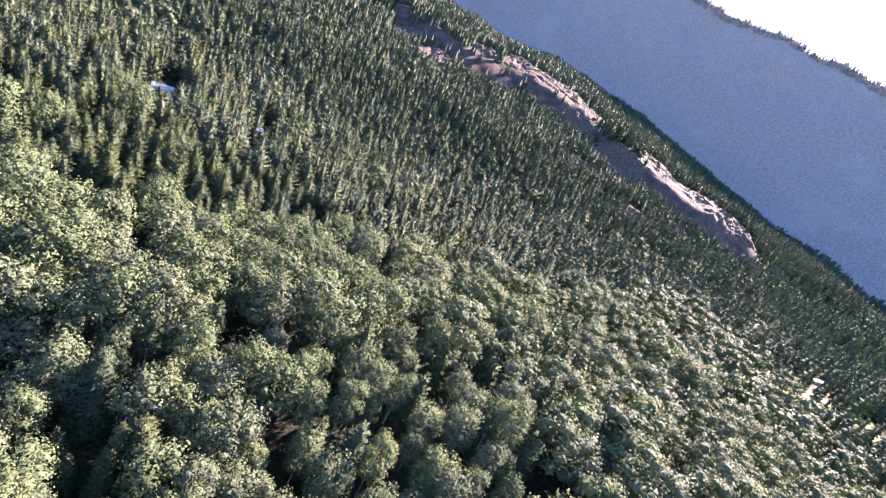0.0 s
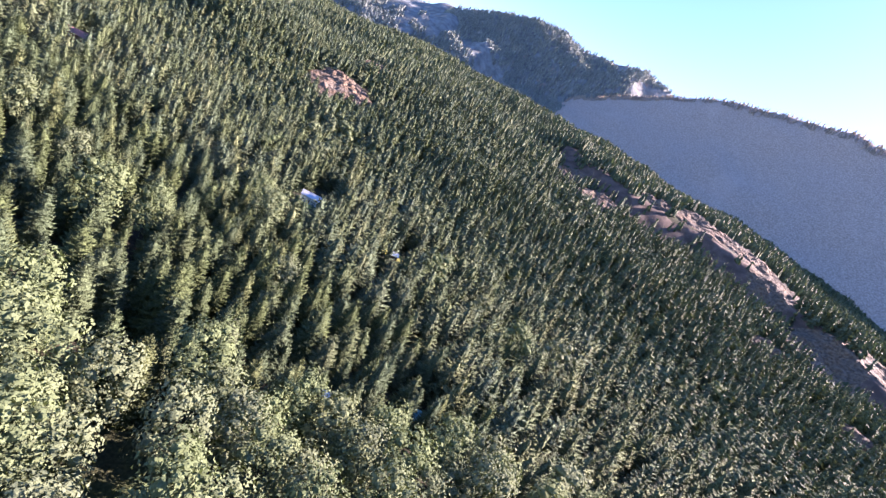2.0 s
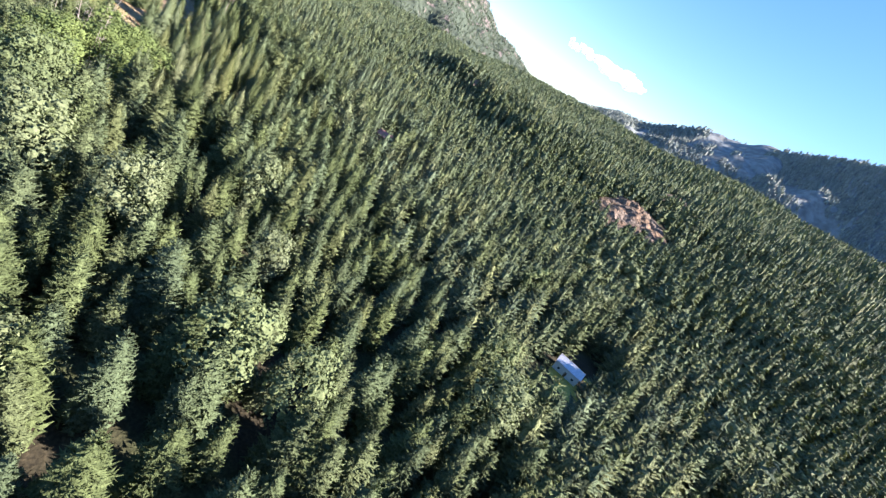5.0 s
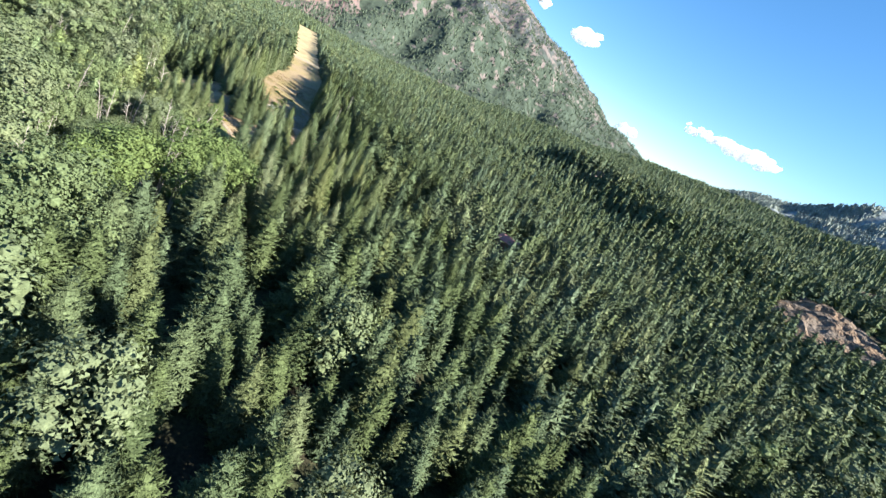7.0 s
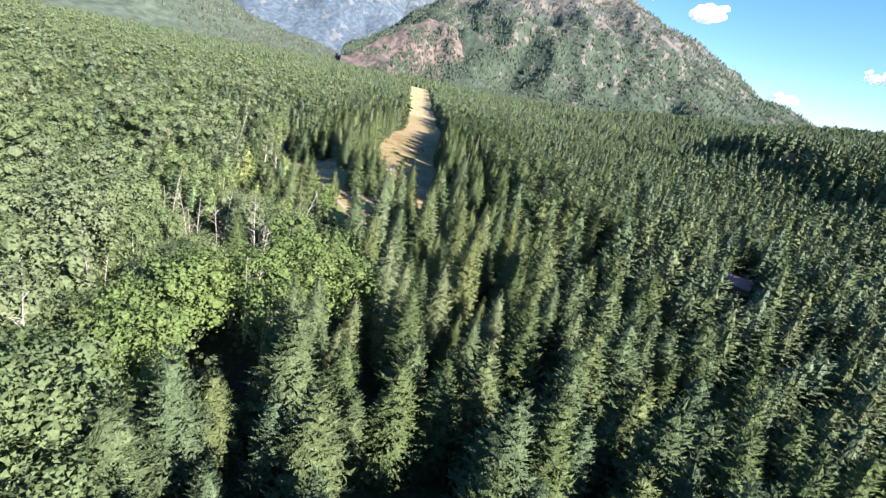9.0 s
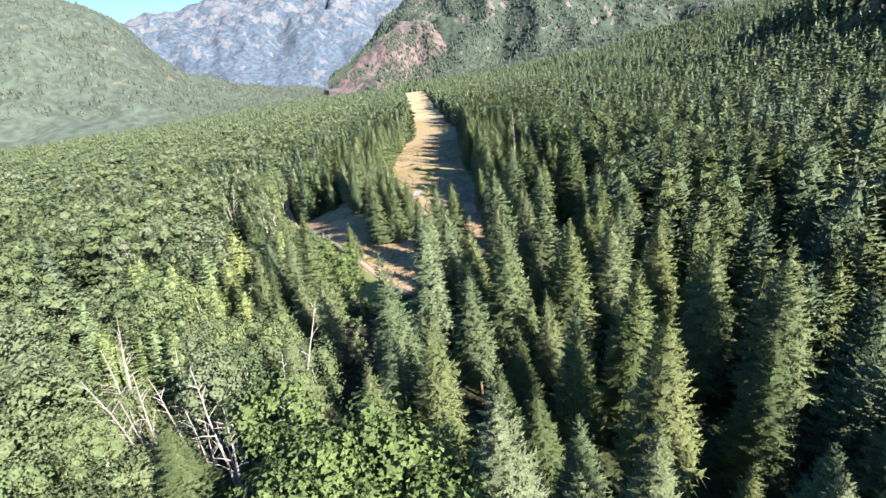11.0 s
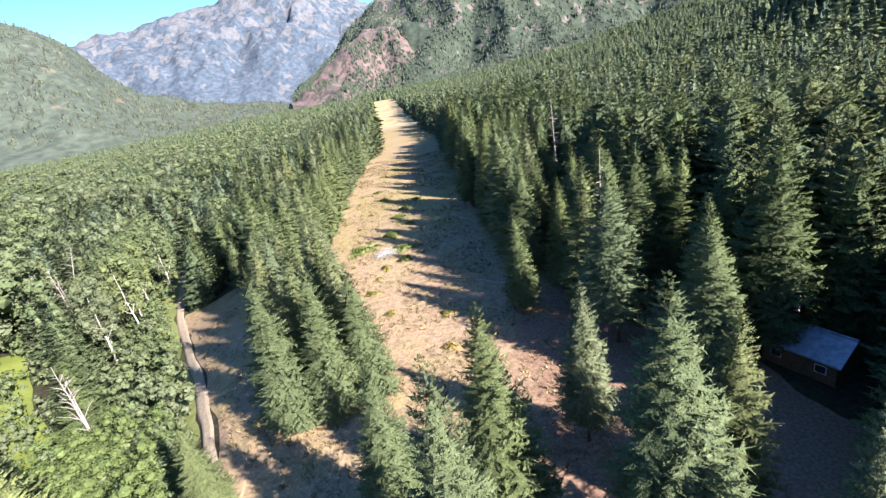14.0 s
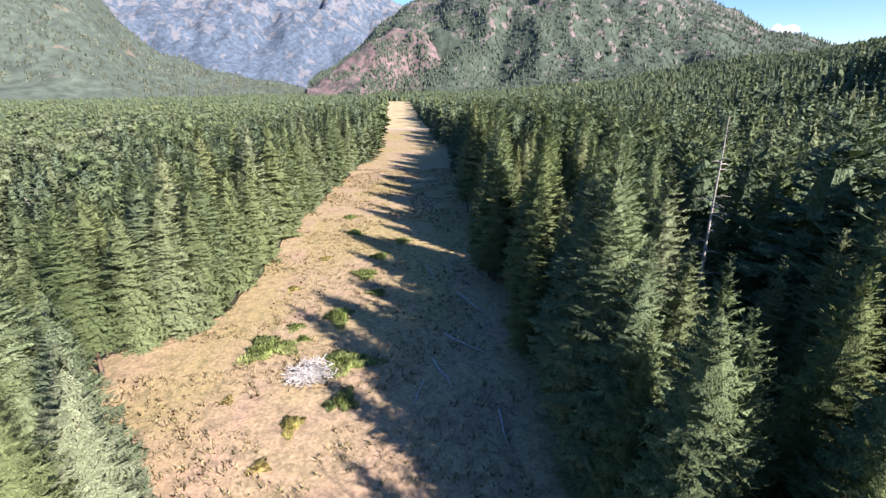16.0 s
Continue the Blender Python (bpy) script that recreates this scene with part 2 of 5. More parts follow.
def mountain_mat(name, wood, rock, share, size, relief=0.6, grit=0.05, bare=(0.0, 4000.0), low=None):
    """Wooded slopes with bare rock showing through."""
    mat, n, l, bsdf = material(name, 0.95)
    fine = noise_tex(n, l, grit, 9.0)
    wide = noise_tex(n, l, size, 12.0, stretch=(1, 1, 0.6), distort=0.5)
    # the slopes grow barer with height
    tc, sep, high, more = n.new("ShaderNodeTexCoord"), n.new("ShaderNodeSeparateXYZ"), n.new("ShaderNodeMapRange"), n.new("ShaderNodeMath")
    l.new(tc.outputs["Object"], sep.inputs[0])
    l.new(sep.outputs[2], high.inputs["Value"])
    high.inputs["From Min"].default_value, high.inputs["From Max"].default_value = bare
    high.inputs["To Min"].default_value, high.inputs["To Max"].default_value = -0.06, 0.14
    l.new(high.outputs[0], more.inputs[0])
    l.new(wide, more.inputs[1])
    wide = more.outputs[0]
    w = ramp(n, l, fine, [(0.35, tuple(c * 0.72 for c in wood)), (0.65, tuple(c * 1.25 for c in wood))])
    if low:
        # greener woods on the lower slopes; the bluer tone above stands in for haze
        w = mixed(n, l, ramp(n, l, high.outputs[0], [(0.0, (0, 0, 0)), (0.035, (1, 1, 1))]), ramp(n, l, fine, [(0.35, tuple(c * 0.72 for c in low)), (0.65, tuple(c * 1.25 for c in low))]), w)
    r = ramp(n, l, fine, [(0.3, tuple(c * 0.75 for c in rock)), (0.7, tuple(min(1, c * 1.2) for c in rock))])
    l.new(mixed(n, l, ramp(n, l, wide, [(share - 0.02, (0, 0, 0)), (share + 0.05, (1, 1, 1))]), w, r), bsdf.inputs["Base Color"])
    bump(n, l, bsdf, fine, relief, 9.0)
    return mat


# wood: bluish grey with haze put into it; low: the greener foot
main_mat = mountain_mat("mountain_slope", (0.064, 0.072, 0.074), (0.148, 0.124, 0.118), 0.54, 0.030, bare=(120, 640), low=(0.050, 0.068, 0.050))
# the blue of distance is painted into both wood and rock
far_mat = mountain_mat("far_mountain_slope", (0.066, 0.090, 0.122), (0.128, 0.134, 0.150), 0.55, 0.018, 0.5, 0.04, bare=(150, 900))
# greyed slope colour stands in for haze across the valley
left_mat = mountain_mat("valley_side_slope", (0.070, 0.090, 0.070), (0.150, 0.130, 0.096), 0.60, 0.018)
# wooded slope painted this pale to stand in for haze towards the sun
sunward_haze_mat = mountain_mat("hazed_sunward_slope", (0.385, 0.315, 0.270), (0.42, 0.345, 0.30), 0.55, 0.006, 0.05, 0.3)
# slope colour lightened and blued to stand in for haze
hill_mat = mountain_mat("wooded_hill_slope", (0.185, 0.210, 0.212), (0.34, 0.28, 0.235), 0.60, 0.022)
red_mat = mountain_mat("red_crag", (0.082, 0.078, 0.068), (0.158, 0.112, 0.108), 0.43, 0.050)


# ---- the lie of the land ----
def smooth(a, b, v):
    t = np.clip((v - a) / (b - a), 0, 1)
    return t * t * (3 - 2 * t)


def grain(x, y, seed):
    n = np.sin(x * 127.1 + y * 311.7 + seed * 74.7) * 43758.5453
    return n - np.floor(n)


def wave(x, y, seed=0):
    """Value noise, 0 to 1."""
    i, j = np.floor(x), np.floor(y)
    u, v = x - i, y - j
    u, v = u * u * (3 - 2 * u), v * v * (3 - 2 * v)
    return (grain(i, j, seed) * (1 - u) + grain(i + 1, j, seed) * u) * (1 - v) + (grain(i, j + 1, seed) * (1 - u) + grain(i + 1, j + 1, seed) * u) * v


def fbm(x, y, octaves=4, seed=0):
    total, amp = 0.0, 0.5
    for k in range(octaves):
        total = total + amp * (wave(x * 2 ** k, y * 2 ** k, seed + k) * 2 - 1)
        amp *= 0.5
    return total


def band_line(x):
    """The rocky band below the ridge."""
    return np.interp(x, [-110, -50, 30, 130, 220, 300, 380, 460], [815, 775, 725, 735, 690, 590, 535, 525])


def land(x, y):
    """Height of the ground: a flat valley floor, a terrace edge towards the river, and the hill beside it."""
    x, y = np.asarray(x, float), np.asarray(y, float)
    z = 0.5 * fbm(x / 30, y / 30, 3, 3) * smooth(0, 25, np.abs(y - 152))
    edge = 122 + 5 * np.sin(x / 60) - 30 * smooth(-250, 0, x)
    z = z - 8.5 * (1 - smooth(edge - 32, edge, y))
    s = y - 330 + 25 * fbm(x / 260, y / 260, 2, 9)
    slope = 0.235 * (0.72 + 0.28 * smooth(-800, -300, x)) * (1 - 0.55 * smooth(250, 900, x)) * (1 - 0.8 * smooth(-900, -1900, x))
    rise = np.where(s > 0, slope * (np.sqrt(s * s + 3600) - 60), 0)
    crest = 165 * (0.80 + 0.2 * smooth(-900, -300, x)) * (1 - 0.5 * smooth(250, 800, x)) * (1 - 0.85 * smooth(-1000, -2000, x))
    soft = 12.0
    hill = -soft * np.log(np.exp(-np.minimum(rise, 600) / soft) + np.exp(-crest / soft))
    hill = np.maximum(hill, 0) - 0.25 * np.maximum(0, y - 1120)
    hill = np.where(y > 330 - 60, hill, 0)
    # a steep scarp in the hillside, and a rocky band below the ridge
    scarp = 17 * smooth(448, 486, y + 0.10 * (x + 560) + 14 * fbm(x / 60, y / 60, 2, 15)) * (1 - smooth(520, 760, y)) * smooth(-720, -640, x) * (1 - smooth(-470, -350, x))
    off = y - band_line(x) + 10 * fbm(x / 50, y / 50, 2, 16)
    band = 20 * smooth(-26, 18, off) * (1 - smooth(50, 190, off)) * smooth(-140, -60, x) * (1 - smooth(420, 500, x))
    z = z + scarp + band
    return z + np.maximum(hill, -20) * smooth(260, 420, y) + smooth(330, 480, y) * (16 * fbm(x / 120, y / 120, 4, 5))


def mesh_of(name, verts, faces, mat, smooth_shade=False, normals=None, spray=None):
    """A mesh from arrays of corners and of triangles or quads."""
    me = bpy.data.meshes.new(name)
    verts, faces = np.asarray(verts, np.float32), np.asarray(faces, np.int32)
    k = faces.shape[1]
    me.vertices.add(len(verts))
    me.vertices.foreach_set("co", verts.ravel())
    me.loops.add(faces.size)
    me.loops.foreach_set("vertex_index", faces.ravel())
    me.polygons.add(len(faces))
    me.polygons.foreach_set("loop_start", np.arange(0, faces.size, k, dtype=np.int32))
    me.polygons.foreach_set("use_smooth", np.full(len(faces), smooth_shade))
    me.update(calc_edges=True)
    me.materials.append(mat)
    if normals is not None:
        me.polygons.foreach_set("use_smooth", np.ones(len(faces), bool))
        me.normals_split_custom_set_from_vertices(np.asarray(normals, np.float32))
    if spray is not None:
        me.attributes.new("spray", "FLOAT_VECTOR", "POINT").data.foreach_set("vector", np.column_stack([spray, spray[:, :1] * 0]).astype(np.float32).ravel())
    return me


def grid_faces(nu, nv):
    i = np.arange(nu - 1)[:, None] * nv + np.arange(nv - 1)[None, :]
    return np.stack([i, i + nv, i + nv + 1, i + 1], -1).reshape(-1, 4)


def graded(lo, hi, a, b, near, n_far):
    """Steps of `near` metres from a to b, widening outwards to lo and hi."""
    t = np.linspace(0, 1, n_far + 1)[1:]
    return np.concatenate([(a - (a - lo) * t ** 2.2)[::-1], np.arange(a, b, near), b + (hi - b) * t ** 2.2])


gx = np.unique(np.concatenate([graded(-4600, 4000, -900, 450, 11.0, 34), np.arange(-486, -282, 4.0)]))
gy = np.unique(np.concatenate([graded(-4000, 4400, -60, 1150, 11.0, 34), np.arange(52, 172, 4.0)]))
GX, GY = np.meshgrid(gx, gy, indexing="ij")
ground = new("ground", mesh_of("ground", np.stack([GX, GY, land(GX, GY)], -1).reshape(-1, 3), grid_faces(len(gx), len(gy)), floor_mat, True))
tagged(ground, "brown forest floor with needle litter and moss", "ground", kind="structure")


def draped(name, xs, lo, hi, n, mat, lift, label, category, wobble=0.0):
    """A strip of other ground that lies on the land between the lines lo(x) and hi(x)."""
    v = np.linspace(0, 1, n)[None, :]
    a, b = lo(xs) + wobble * fbm(xs / 9, xs * 0, 3, 21), hi(xs) + wobble * fbm(xs / 9, xs * 0 + 5, 3, 22)
    X = np.repeat(xs[:, None], n, 1)
    Y = a[:, None] + (b - a)[:, None] * v
    Z = land(X, Y) + lift * np.minimum(1, 8 * v * (1 - v)) + 0.02
    ob = new(name, mesh_of(name, np.stack([X, Y, Z], -1).reshape(-1, 3), grid_faces(len(xs), n), mat, True))
    return tagged(ob, label, category, kind="structure")


def strip_lo(x):
    """The strip's edge towards the river."""
    return 128 + 14 * smooth(-430, -560, x) - 5 * smooth(-400, -375, x)


def strip_hi(x):
    """The strip's edge towards the hill."""
    return 162 + 12 * smooth(-400, -520, x) + 8 * smooth(-700, -1200, x)


def lane_line(x):
    return np.interp(x, [-480, -420, -395.3, -387, -375.3, -362.6, -352.7, -343.5, -323, -313, -306, -296, -280], [66, 80, 87.8, 90.9, 96.4, 102.5, 107.3, 111.8, 120.5, 125, 128.5, 133, 140])


draped("grass_strip", np.arange(-650.0, -292.0, 2.0), strip_lo, strip_hi, 30, strip_mat, 0.10, "straw-coloured dry grass over reddish soil in a long cleared strip", "grass strip", 3.0)
draped("grass_strip_far", np.arange(-1290.0, -648.0, 4.0), strip_lo, strip_hi, 16, pale_strip_mat, 0.10, "pale mown dry grass at the far part of the strip", "grass strip", 3.0)
draped("grass_clearing", np.arange(-388.0, -294.0, 1.5), lambda x: lane_line(x) + 1.0, lambda x: np.maximum(strip_lo(x) + 1.5, lane_line(x) + 1.6), 14, strip_mat, 0.18, "dry tan grass between the lane and the trees", "grass", 1.0)
draped("litter_patch", np.arange(-520.0, -288.0, 1.5), lambda x: strip_hi(x) - 4, lambda x: strip_hi(x) + 8 + 8 * smooth(-365, -345, x), 18, strip_mat, 0.14, "reddish-brown needle litter under open firs", "ground", 2.0)
draped("verge", np.arange(-430.0, -290.0, 1.5), lambda x: lane_line(x) - 9.0, lambda x: lane_line(x) - 1.0, 9, verge_mat, 0.20, "green grassy verge below the lane", "grass", 2.0)
draped("lane", np.arange(-480.0, -301.0, 1.5), lambda x: lane_line(x) - 1.0, lambda x: lane_line(x) + 0.8, 7, dirt_mat, 0.36, "pale rutted dirt lane along the edge of the trees", "lane", 0.5)
draped("track_crossing", np.arange(-668.0, -652.0, 1.0), lambda x: strip_lo(x) - 12 + 0 * x, strip_hi, 20, dirt_mat, 0.16, "pale dirt track across the strip", "track", 0.5)
for cx, cy, half in ((-121, 262, 10), (-76, 276, 9), (-120, 279, 7)):
    draped("hut_clearing", np.arange(cx - half, cx + half + 0.1, 1.0), lambda x, cx=cx, cy=cy, half=half: cy - 0.7 * np.sqrt(np.maximum(0.3, half ** 2 - (x - cx) ** 2)), lambda x, cx=cx, cy=cy, half=half: cy + 0.7 * np.sqrt(np.maximum(0.3, half ** 2 - (x - cx) ** 2)), 10, field_mat, 0.12, "yellowing grass in a forest clearing", "grass", 1.5)
draped("bare_slope", np.arange(-92.0, 450.0, 4.0), lambda x: band_line(x) - 34, lambda x: band_line(x) + 24, 18, bare_mat, 0.6, "bare reddish-brown slope below the ridge", "ground", 16.0)
draped("field", np.arange(255.0, 352.0, 3.0), lambda x: 206 + 8 * np.sin(x / 17), lambda x: 248 + 5 * np.sin(x / 11), 16, field_mat, 0.3, "yellow-green mown field beside farm buildings", "field", 4.0)


def mountain(name, label, mat, azimuths, crests, near, top, back, rough, seed, centre=(-220.0, 130.0), foot=-30.0, nu=150, nv=46, power=1.0):
    """A mountain round the valley: its skyline in degrees of height at given bearings, and how far its foot, crest and back lie."""
    az = np.linspace(azimuths[0], azimuths[-1], nu)
    el = np.interp(az, azimuths, crests)
    A = np.radians(az)[:, None]
    u = np.linspace(0, 1.35, nv)[None, :]
    dist = np.where(u <= 1, near + (top - near) * u, top + (back - top) * (u - 1) / 0.35)
    crest = 60 + top * np.tan(np.radians(el))[:, None]
    X, Y = centre[0] - np.sin(A) * dist, centre[1] + np.cos(A) * dist
    ridges = 1 - np.abs(fbm(X / 420, Y / 420, 4, seed)) * 1.7 - np.abs(fbm(X / 150, Y / 150, 3, seed + 9)) * 0.9
    rise = np.where(u <= 1, np.clip(u, 0, 1) ** power, 1 - (u - 1) * 1.5)
    bulge = 4 * np.clip(u, 0, 1) * np.clip(1 - u, 0, 1)
    Z = foot + (crest - foot) * rise + rough * (crest - foot) * bulge * (ridges - 0.45) + 0.012 * top * fbm(X / 90, Y / 90, 3, seed + 5) * np.clip(u * 3, 0, 1)
    ob = new(name, mesh_of(name, np.stack([X, Y, Z], -1).reshape(-1, 3), grid_faces(nu, nv), mat, True))
    tagged(ob, label, "mountain", kind="structure")
    return az, dist, X, Y, Z


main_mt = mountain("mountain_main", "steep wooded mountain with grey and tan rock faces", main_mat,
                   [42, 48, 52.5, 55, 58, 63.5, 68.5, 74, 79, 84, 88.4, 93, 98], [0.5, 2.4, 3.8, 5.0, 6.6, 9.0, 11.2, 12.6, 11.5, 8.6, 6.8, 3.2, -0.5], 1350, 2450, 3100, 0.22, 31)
red_mt = mountain("crag_red", "reddish broken crag at the foot of the mountain", red_mat,
                  [74, 77, 80, 83, 86, 89, 92, 95, 98], [-0.6, 0.2, 1.2, 3.0, 4.6, 5.0, 3.0, 1.0, -0.8], 1420, 1850, 2100, 0.5, 41, nu=80, nv=30)
mountain("mountain_far", "high mountain with pale rock and scree, haze-blue in its colour", far_mat,
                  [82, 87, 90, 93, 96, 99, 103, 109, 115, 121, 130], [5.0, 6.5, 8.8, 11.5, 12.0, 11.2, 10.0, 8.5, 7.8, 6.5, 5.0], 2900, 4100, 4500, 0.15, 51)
left_mt = mountain("valley_side", "green valley side with dry openings, greyed for haze", left_mat,
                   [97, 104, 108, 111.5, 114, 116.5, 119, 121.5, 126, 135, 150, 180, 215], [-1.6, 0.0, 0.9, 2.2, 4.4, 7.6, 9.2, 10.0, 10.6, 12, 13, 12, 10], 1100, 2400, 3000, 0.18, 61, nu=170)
mid_mt = mountain("hill_middle", "wooded hill with rocky openings, haze in its pale colour", hill_mat,
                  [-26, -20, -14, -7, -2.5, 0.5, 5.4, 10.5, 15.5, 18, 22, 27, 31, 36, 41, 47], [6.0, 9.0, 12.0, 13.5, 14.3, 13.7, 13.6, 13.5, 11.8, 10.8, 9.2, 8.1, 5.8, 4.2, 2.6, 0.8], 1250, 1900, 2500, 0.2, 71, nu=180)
sun_mt = mountain("mountain_sunward", "wooded mountain below the low sun, haze in its pale colour", sunward_haze_mat,
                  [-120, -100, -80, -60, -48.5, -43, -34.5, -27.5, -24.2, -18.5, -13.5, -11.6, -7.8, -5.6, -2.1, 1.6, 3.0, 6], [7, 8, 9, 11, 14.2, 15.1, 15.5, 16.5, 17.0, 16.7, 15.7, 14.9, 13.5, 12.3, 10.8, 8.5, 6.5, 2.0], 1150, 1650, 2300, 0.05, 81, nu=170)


# ---- plants, shape by shape ----
def joined(pieces):
    """Several (corners, triangles, and normals if there are any) as one."""
    at, fs = 0, []
    for p in pieces:
        fs.append(p[1] + at)
        at += len(p[0])
    return (np.concatenate([p[0] for p in pieces]), np.concatenate(fs)) + tuple(np.concatenate([p[k] for p in pieces]) for k in range(2, len(pieces[0])))


def rounded(v, f, core, own=0.35):
    """Turns every leaf's face outwards and gives it a normal between its own and the crown's, as leaves in a mass catch the light."""
    a, c, d = v[f[:, 0]], v[f[:, 1]], v[f[:, 2]]
    face = np.cross(c - a, d - a)
    face /= np.linalg.norm(face, axis=1)[:, None] + 1e-9
    out = (a + c + d) / 3 - core((a + c + d) / 3)
    out /= np.linalg.norm(out, axis=1)[:, None] + 1e-9
    turn = np.sum(face * out, 1) < 0
    f = np.where(turn[:, None], f[:, [0, 2, 1]], f)
    face = np.where(turn[:, None], -face, face)
    nrm = own * face + (1 - own) * out
    nrm /= np.linalg.norm(nrm, axis=1)[:, None] + 1e-9
    nv = np.zeros_like(v)
    for k in range(3):
        nv[f[:, k]] = nrm
    return v, f, nv


def rod(points, radii, sides=6):
    """A tapered round limb along some points, as triangles."""
    points = np.asarray(points, float)
    vs, fs = [], []
    for k, (p, r) in enumerate(zip(points, radii)):
        way = points[min(k + 1, len(points) - 1)] - points[max(k - 1, 0)]
        way = way / (np.linalg.norm(way) + 1e-9)
        side = np.cross(way, [0.3, 0.9, 0.2])
        side /= np.linalg.norm(side) + 1e-9
        up = np.cross(side, way)
        a = np.arange(sides) * 2 * np.pi / sides
        vs.append(p + r * (np.cos(a)[:, None] * side + np.sin(a)[:, None] * up))
    for k in range(len(points) - 1):
        for s in range(sides):
            a, b = k * sides + s, k * sides + (s + 1) % sides
            fs += [(a, b, b + sides), (a, b + sides, a + sides)]
    return np.concatenate(vs), np.array(fs)


def conifer_crown(rng, height, radius, bare, whorls, per, shoots=2, ragged=0.24, tiers=3, sides=6, blunt=0.60, own=0.42, core=0.62, hang=0.0, fine=1.0):
    """The crown of a fir: a closed, uneven inside and a fringe of bough tips that sag and turn up, with side shoots (0: one broad blade a bough, for far-off trees)."""
    vs, fs = [], []

    def leaf(a, b, c):
        fs.append((len(vs), len(vs) + 1, len(vs) + 2))
        vs.extend((a, b, c))

    lean, up = rng.normal(0, 0.15, 2), np.array([0, 0, 1.0])

    def wide(u):
        return radius * (1 - u) ** blunt * (0.76 + 0.24 * min(1, u / 0.14))

    # the inside, tier over tier
    for w in range(tiers):
        lo, hi = w / tiers, min(0.88, (w + 1.5) / tiers)
        turn = rng.uniform(0, 6.28)
        ring = [wide(lo) * core * rng.uniform(0.7, 1.25) * np.array([np.cos(turn + 6.2832 * k / sides), np.sin(turn + 6.2832 * k / sides), 0]) + up * (bare + (height - bare) * (lo + rng.uniform(-0.03, 0.05))) for k in range(sides)]
        top = np.array([*(lean * hi), bare + (height - bare) * hi])
        for k in range(sides):
            leaf(ring[k], ring[(k + 1) % sides], top)
    for w in range(whorls):
        u = np.clip((w + rng.uniform(-0.35, 0.35)) / (whorls - 0.5), 0, 0.965)
        z = bare + (height - bare) * u
        turn, here = rng.uniform(0, 6.28), max(3 if shoots else 4, int(round(per * (0.42 + 0.72 * (1 - u)))))
        for k in range(here):
            a = turn + (k + rng.uniform(-0.4, 0.4)) * 2 * np.pi / here
            reach = max(0.3, wide(u) * rng.uniform(1 - ragged, 1 + ragged))
            out, across = np.array([np.cos(a), np.sin(a), 0]), np.array([-np.sin(a), np.cos(a), 0])
            dip = 0.60 * u - 0.26 * (1 - u) + rng.uniform(-0.12, 0.12)
            base = up * (z + rng.uniform(-0.25, 0.25)) + np.array([*(lean * u), 0])
            if shoots == 0:
                fan = 1.15 * np.pi / here
                ends = [base + r * reach * (np.cos(q) * out + np.sin(q) * across) + up * ((dip + lift) * reach) for r, q, lift in ((rng.uniform(0.85, 1.1), -fan * rng.uniform(0.6, 1.0), 0.0), (rng.uniform(0.6, 1.0), fan * rng.uniform(0.6, 1.0), -0.15))]
                leaf(base + up * (0.45 * reach + 0.5 * height / whorls * (1 - u)), *ends)
                continue

            def on(q, side, lift):
                return base + out * (q * reach) + across * (side * reach) + up * ((q * dip + lift) * reach)

            half = fine * (0.10 + 0.10 / reach)
            leaf(on(0.38, -half, 0.06), on(0.52, half, -0.02), on(1.0, rng.normal(0, 0.06), 0.12))
            for j in range(shoots):
                for s in (-1, 1):
                    q = 0.30 + 0.50 * (j + rng.uniform(0.1, 0.9)) / shoots
                    leaf(on(q, 0, 0.04), on(q + 0.15 * fine, s * 0.03, -0.05), on(q + fine * rng.uniform(0.18, 0.30), s * rng.uniform(0.20, 0.40) * (1.3 - 0.6 * q) * (0.5 + 0.5 * fine), rng.uniform(-0.06, 0.12) - hang * rng.uniform(0.4, 1.6)))
    leaf(np.array([*(lean - [0.14, 0]), height * 0.92]), np.array([*(lean + [0.14, 0.05]), height * 0.92]), np.array([*lean, height]))
    return rounded(np.array(vs), np.array(fs), lambda p: np.column_stack([p[:, :2] * 0.1, p[:, 2] - 0.34 * np.hypot(p[:, 0], p[:, 1]) - 0.25]), own)


# a ball of twenty triangles
GOLD = (1 + 5 ** 0.5) / 2
BALL_V = np.array([v for a in (-1, 1) for c in (-GOLD, GOLD) for v in ((0, a, c), (a, c, 0), (c, 0, a))]) / np.hypot(1, GOLD)
BALL_F = [t for t in itertools.combinations(range(12), 3) if all(np.linalg.norm(BALL_V[p] - BALL_V[q]) < 1.1 for p, q in itertools.combinations(t, 2))]


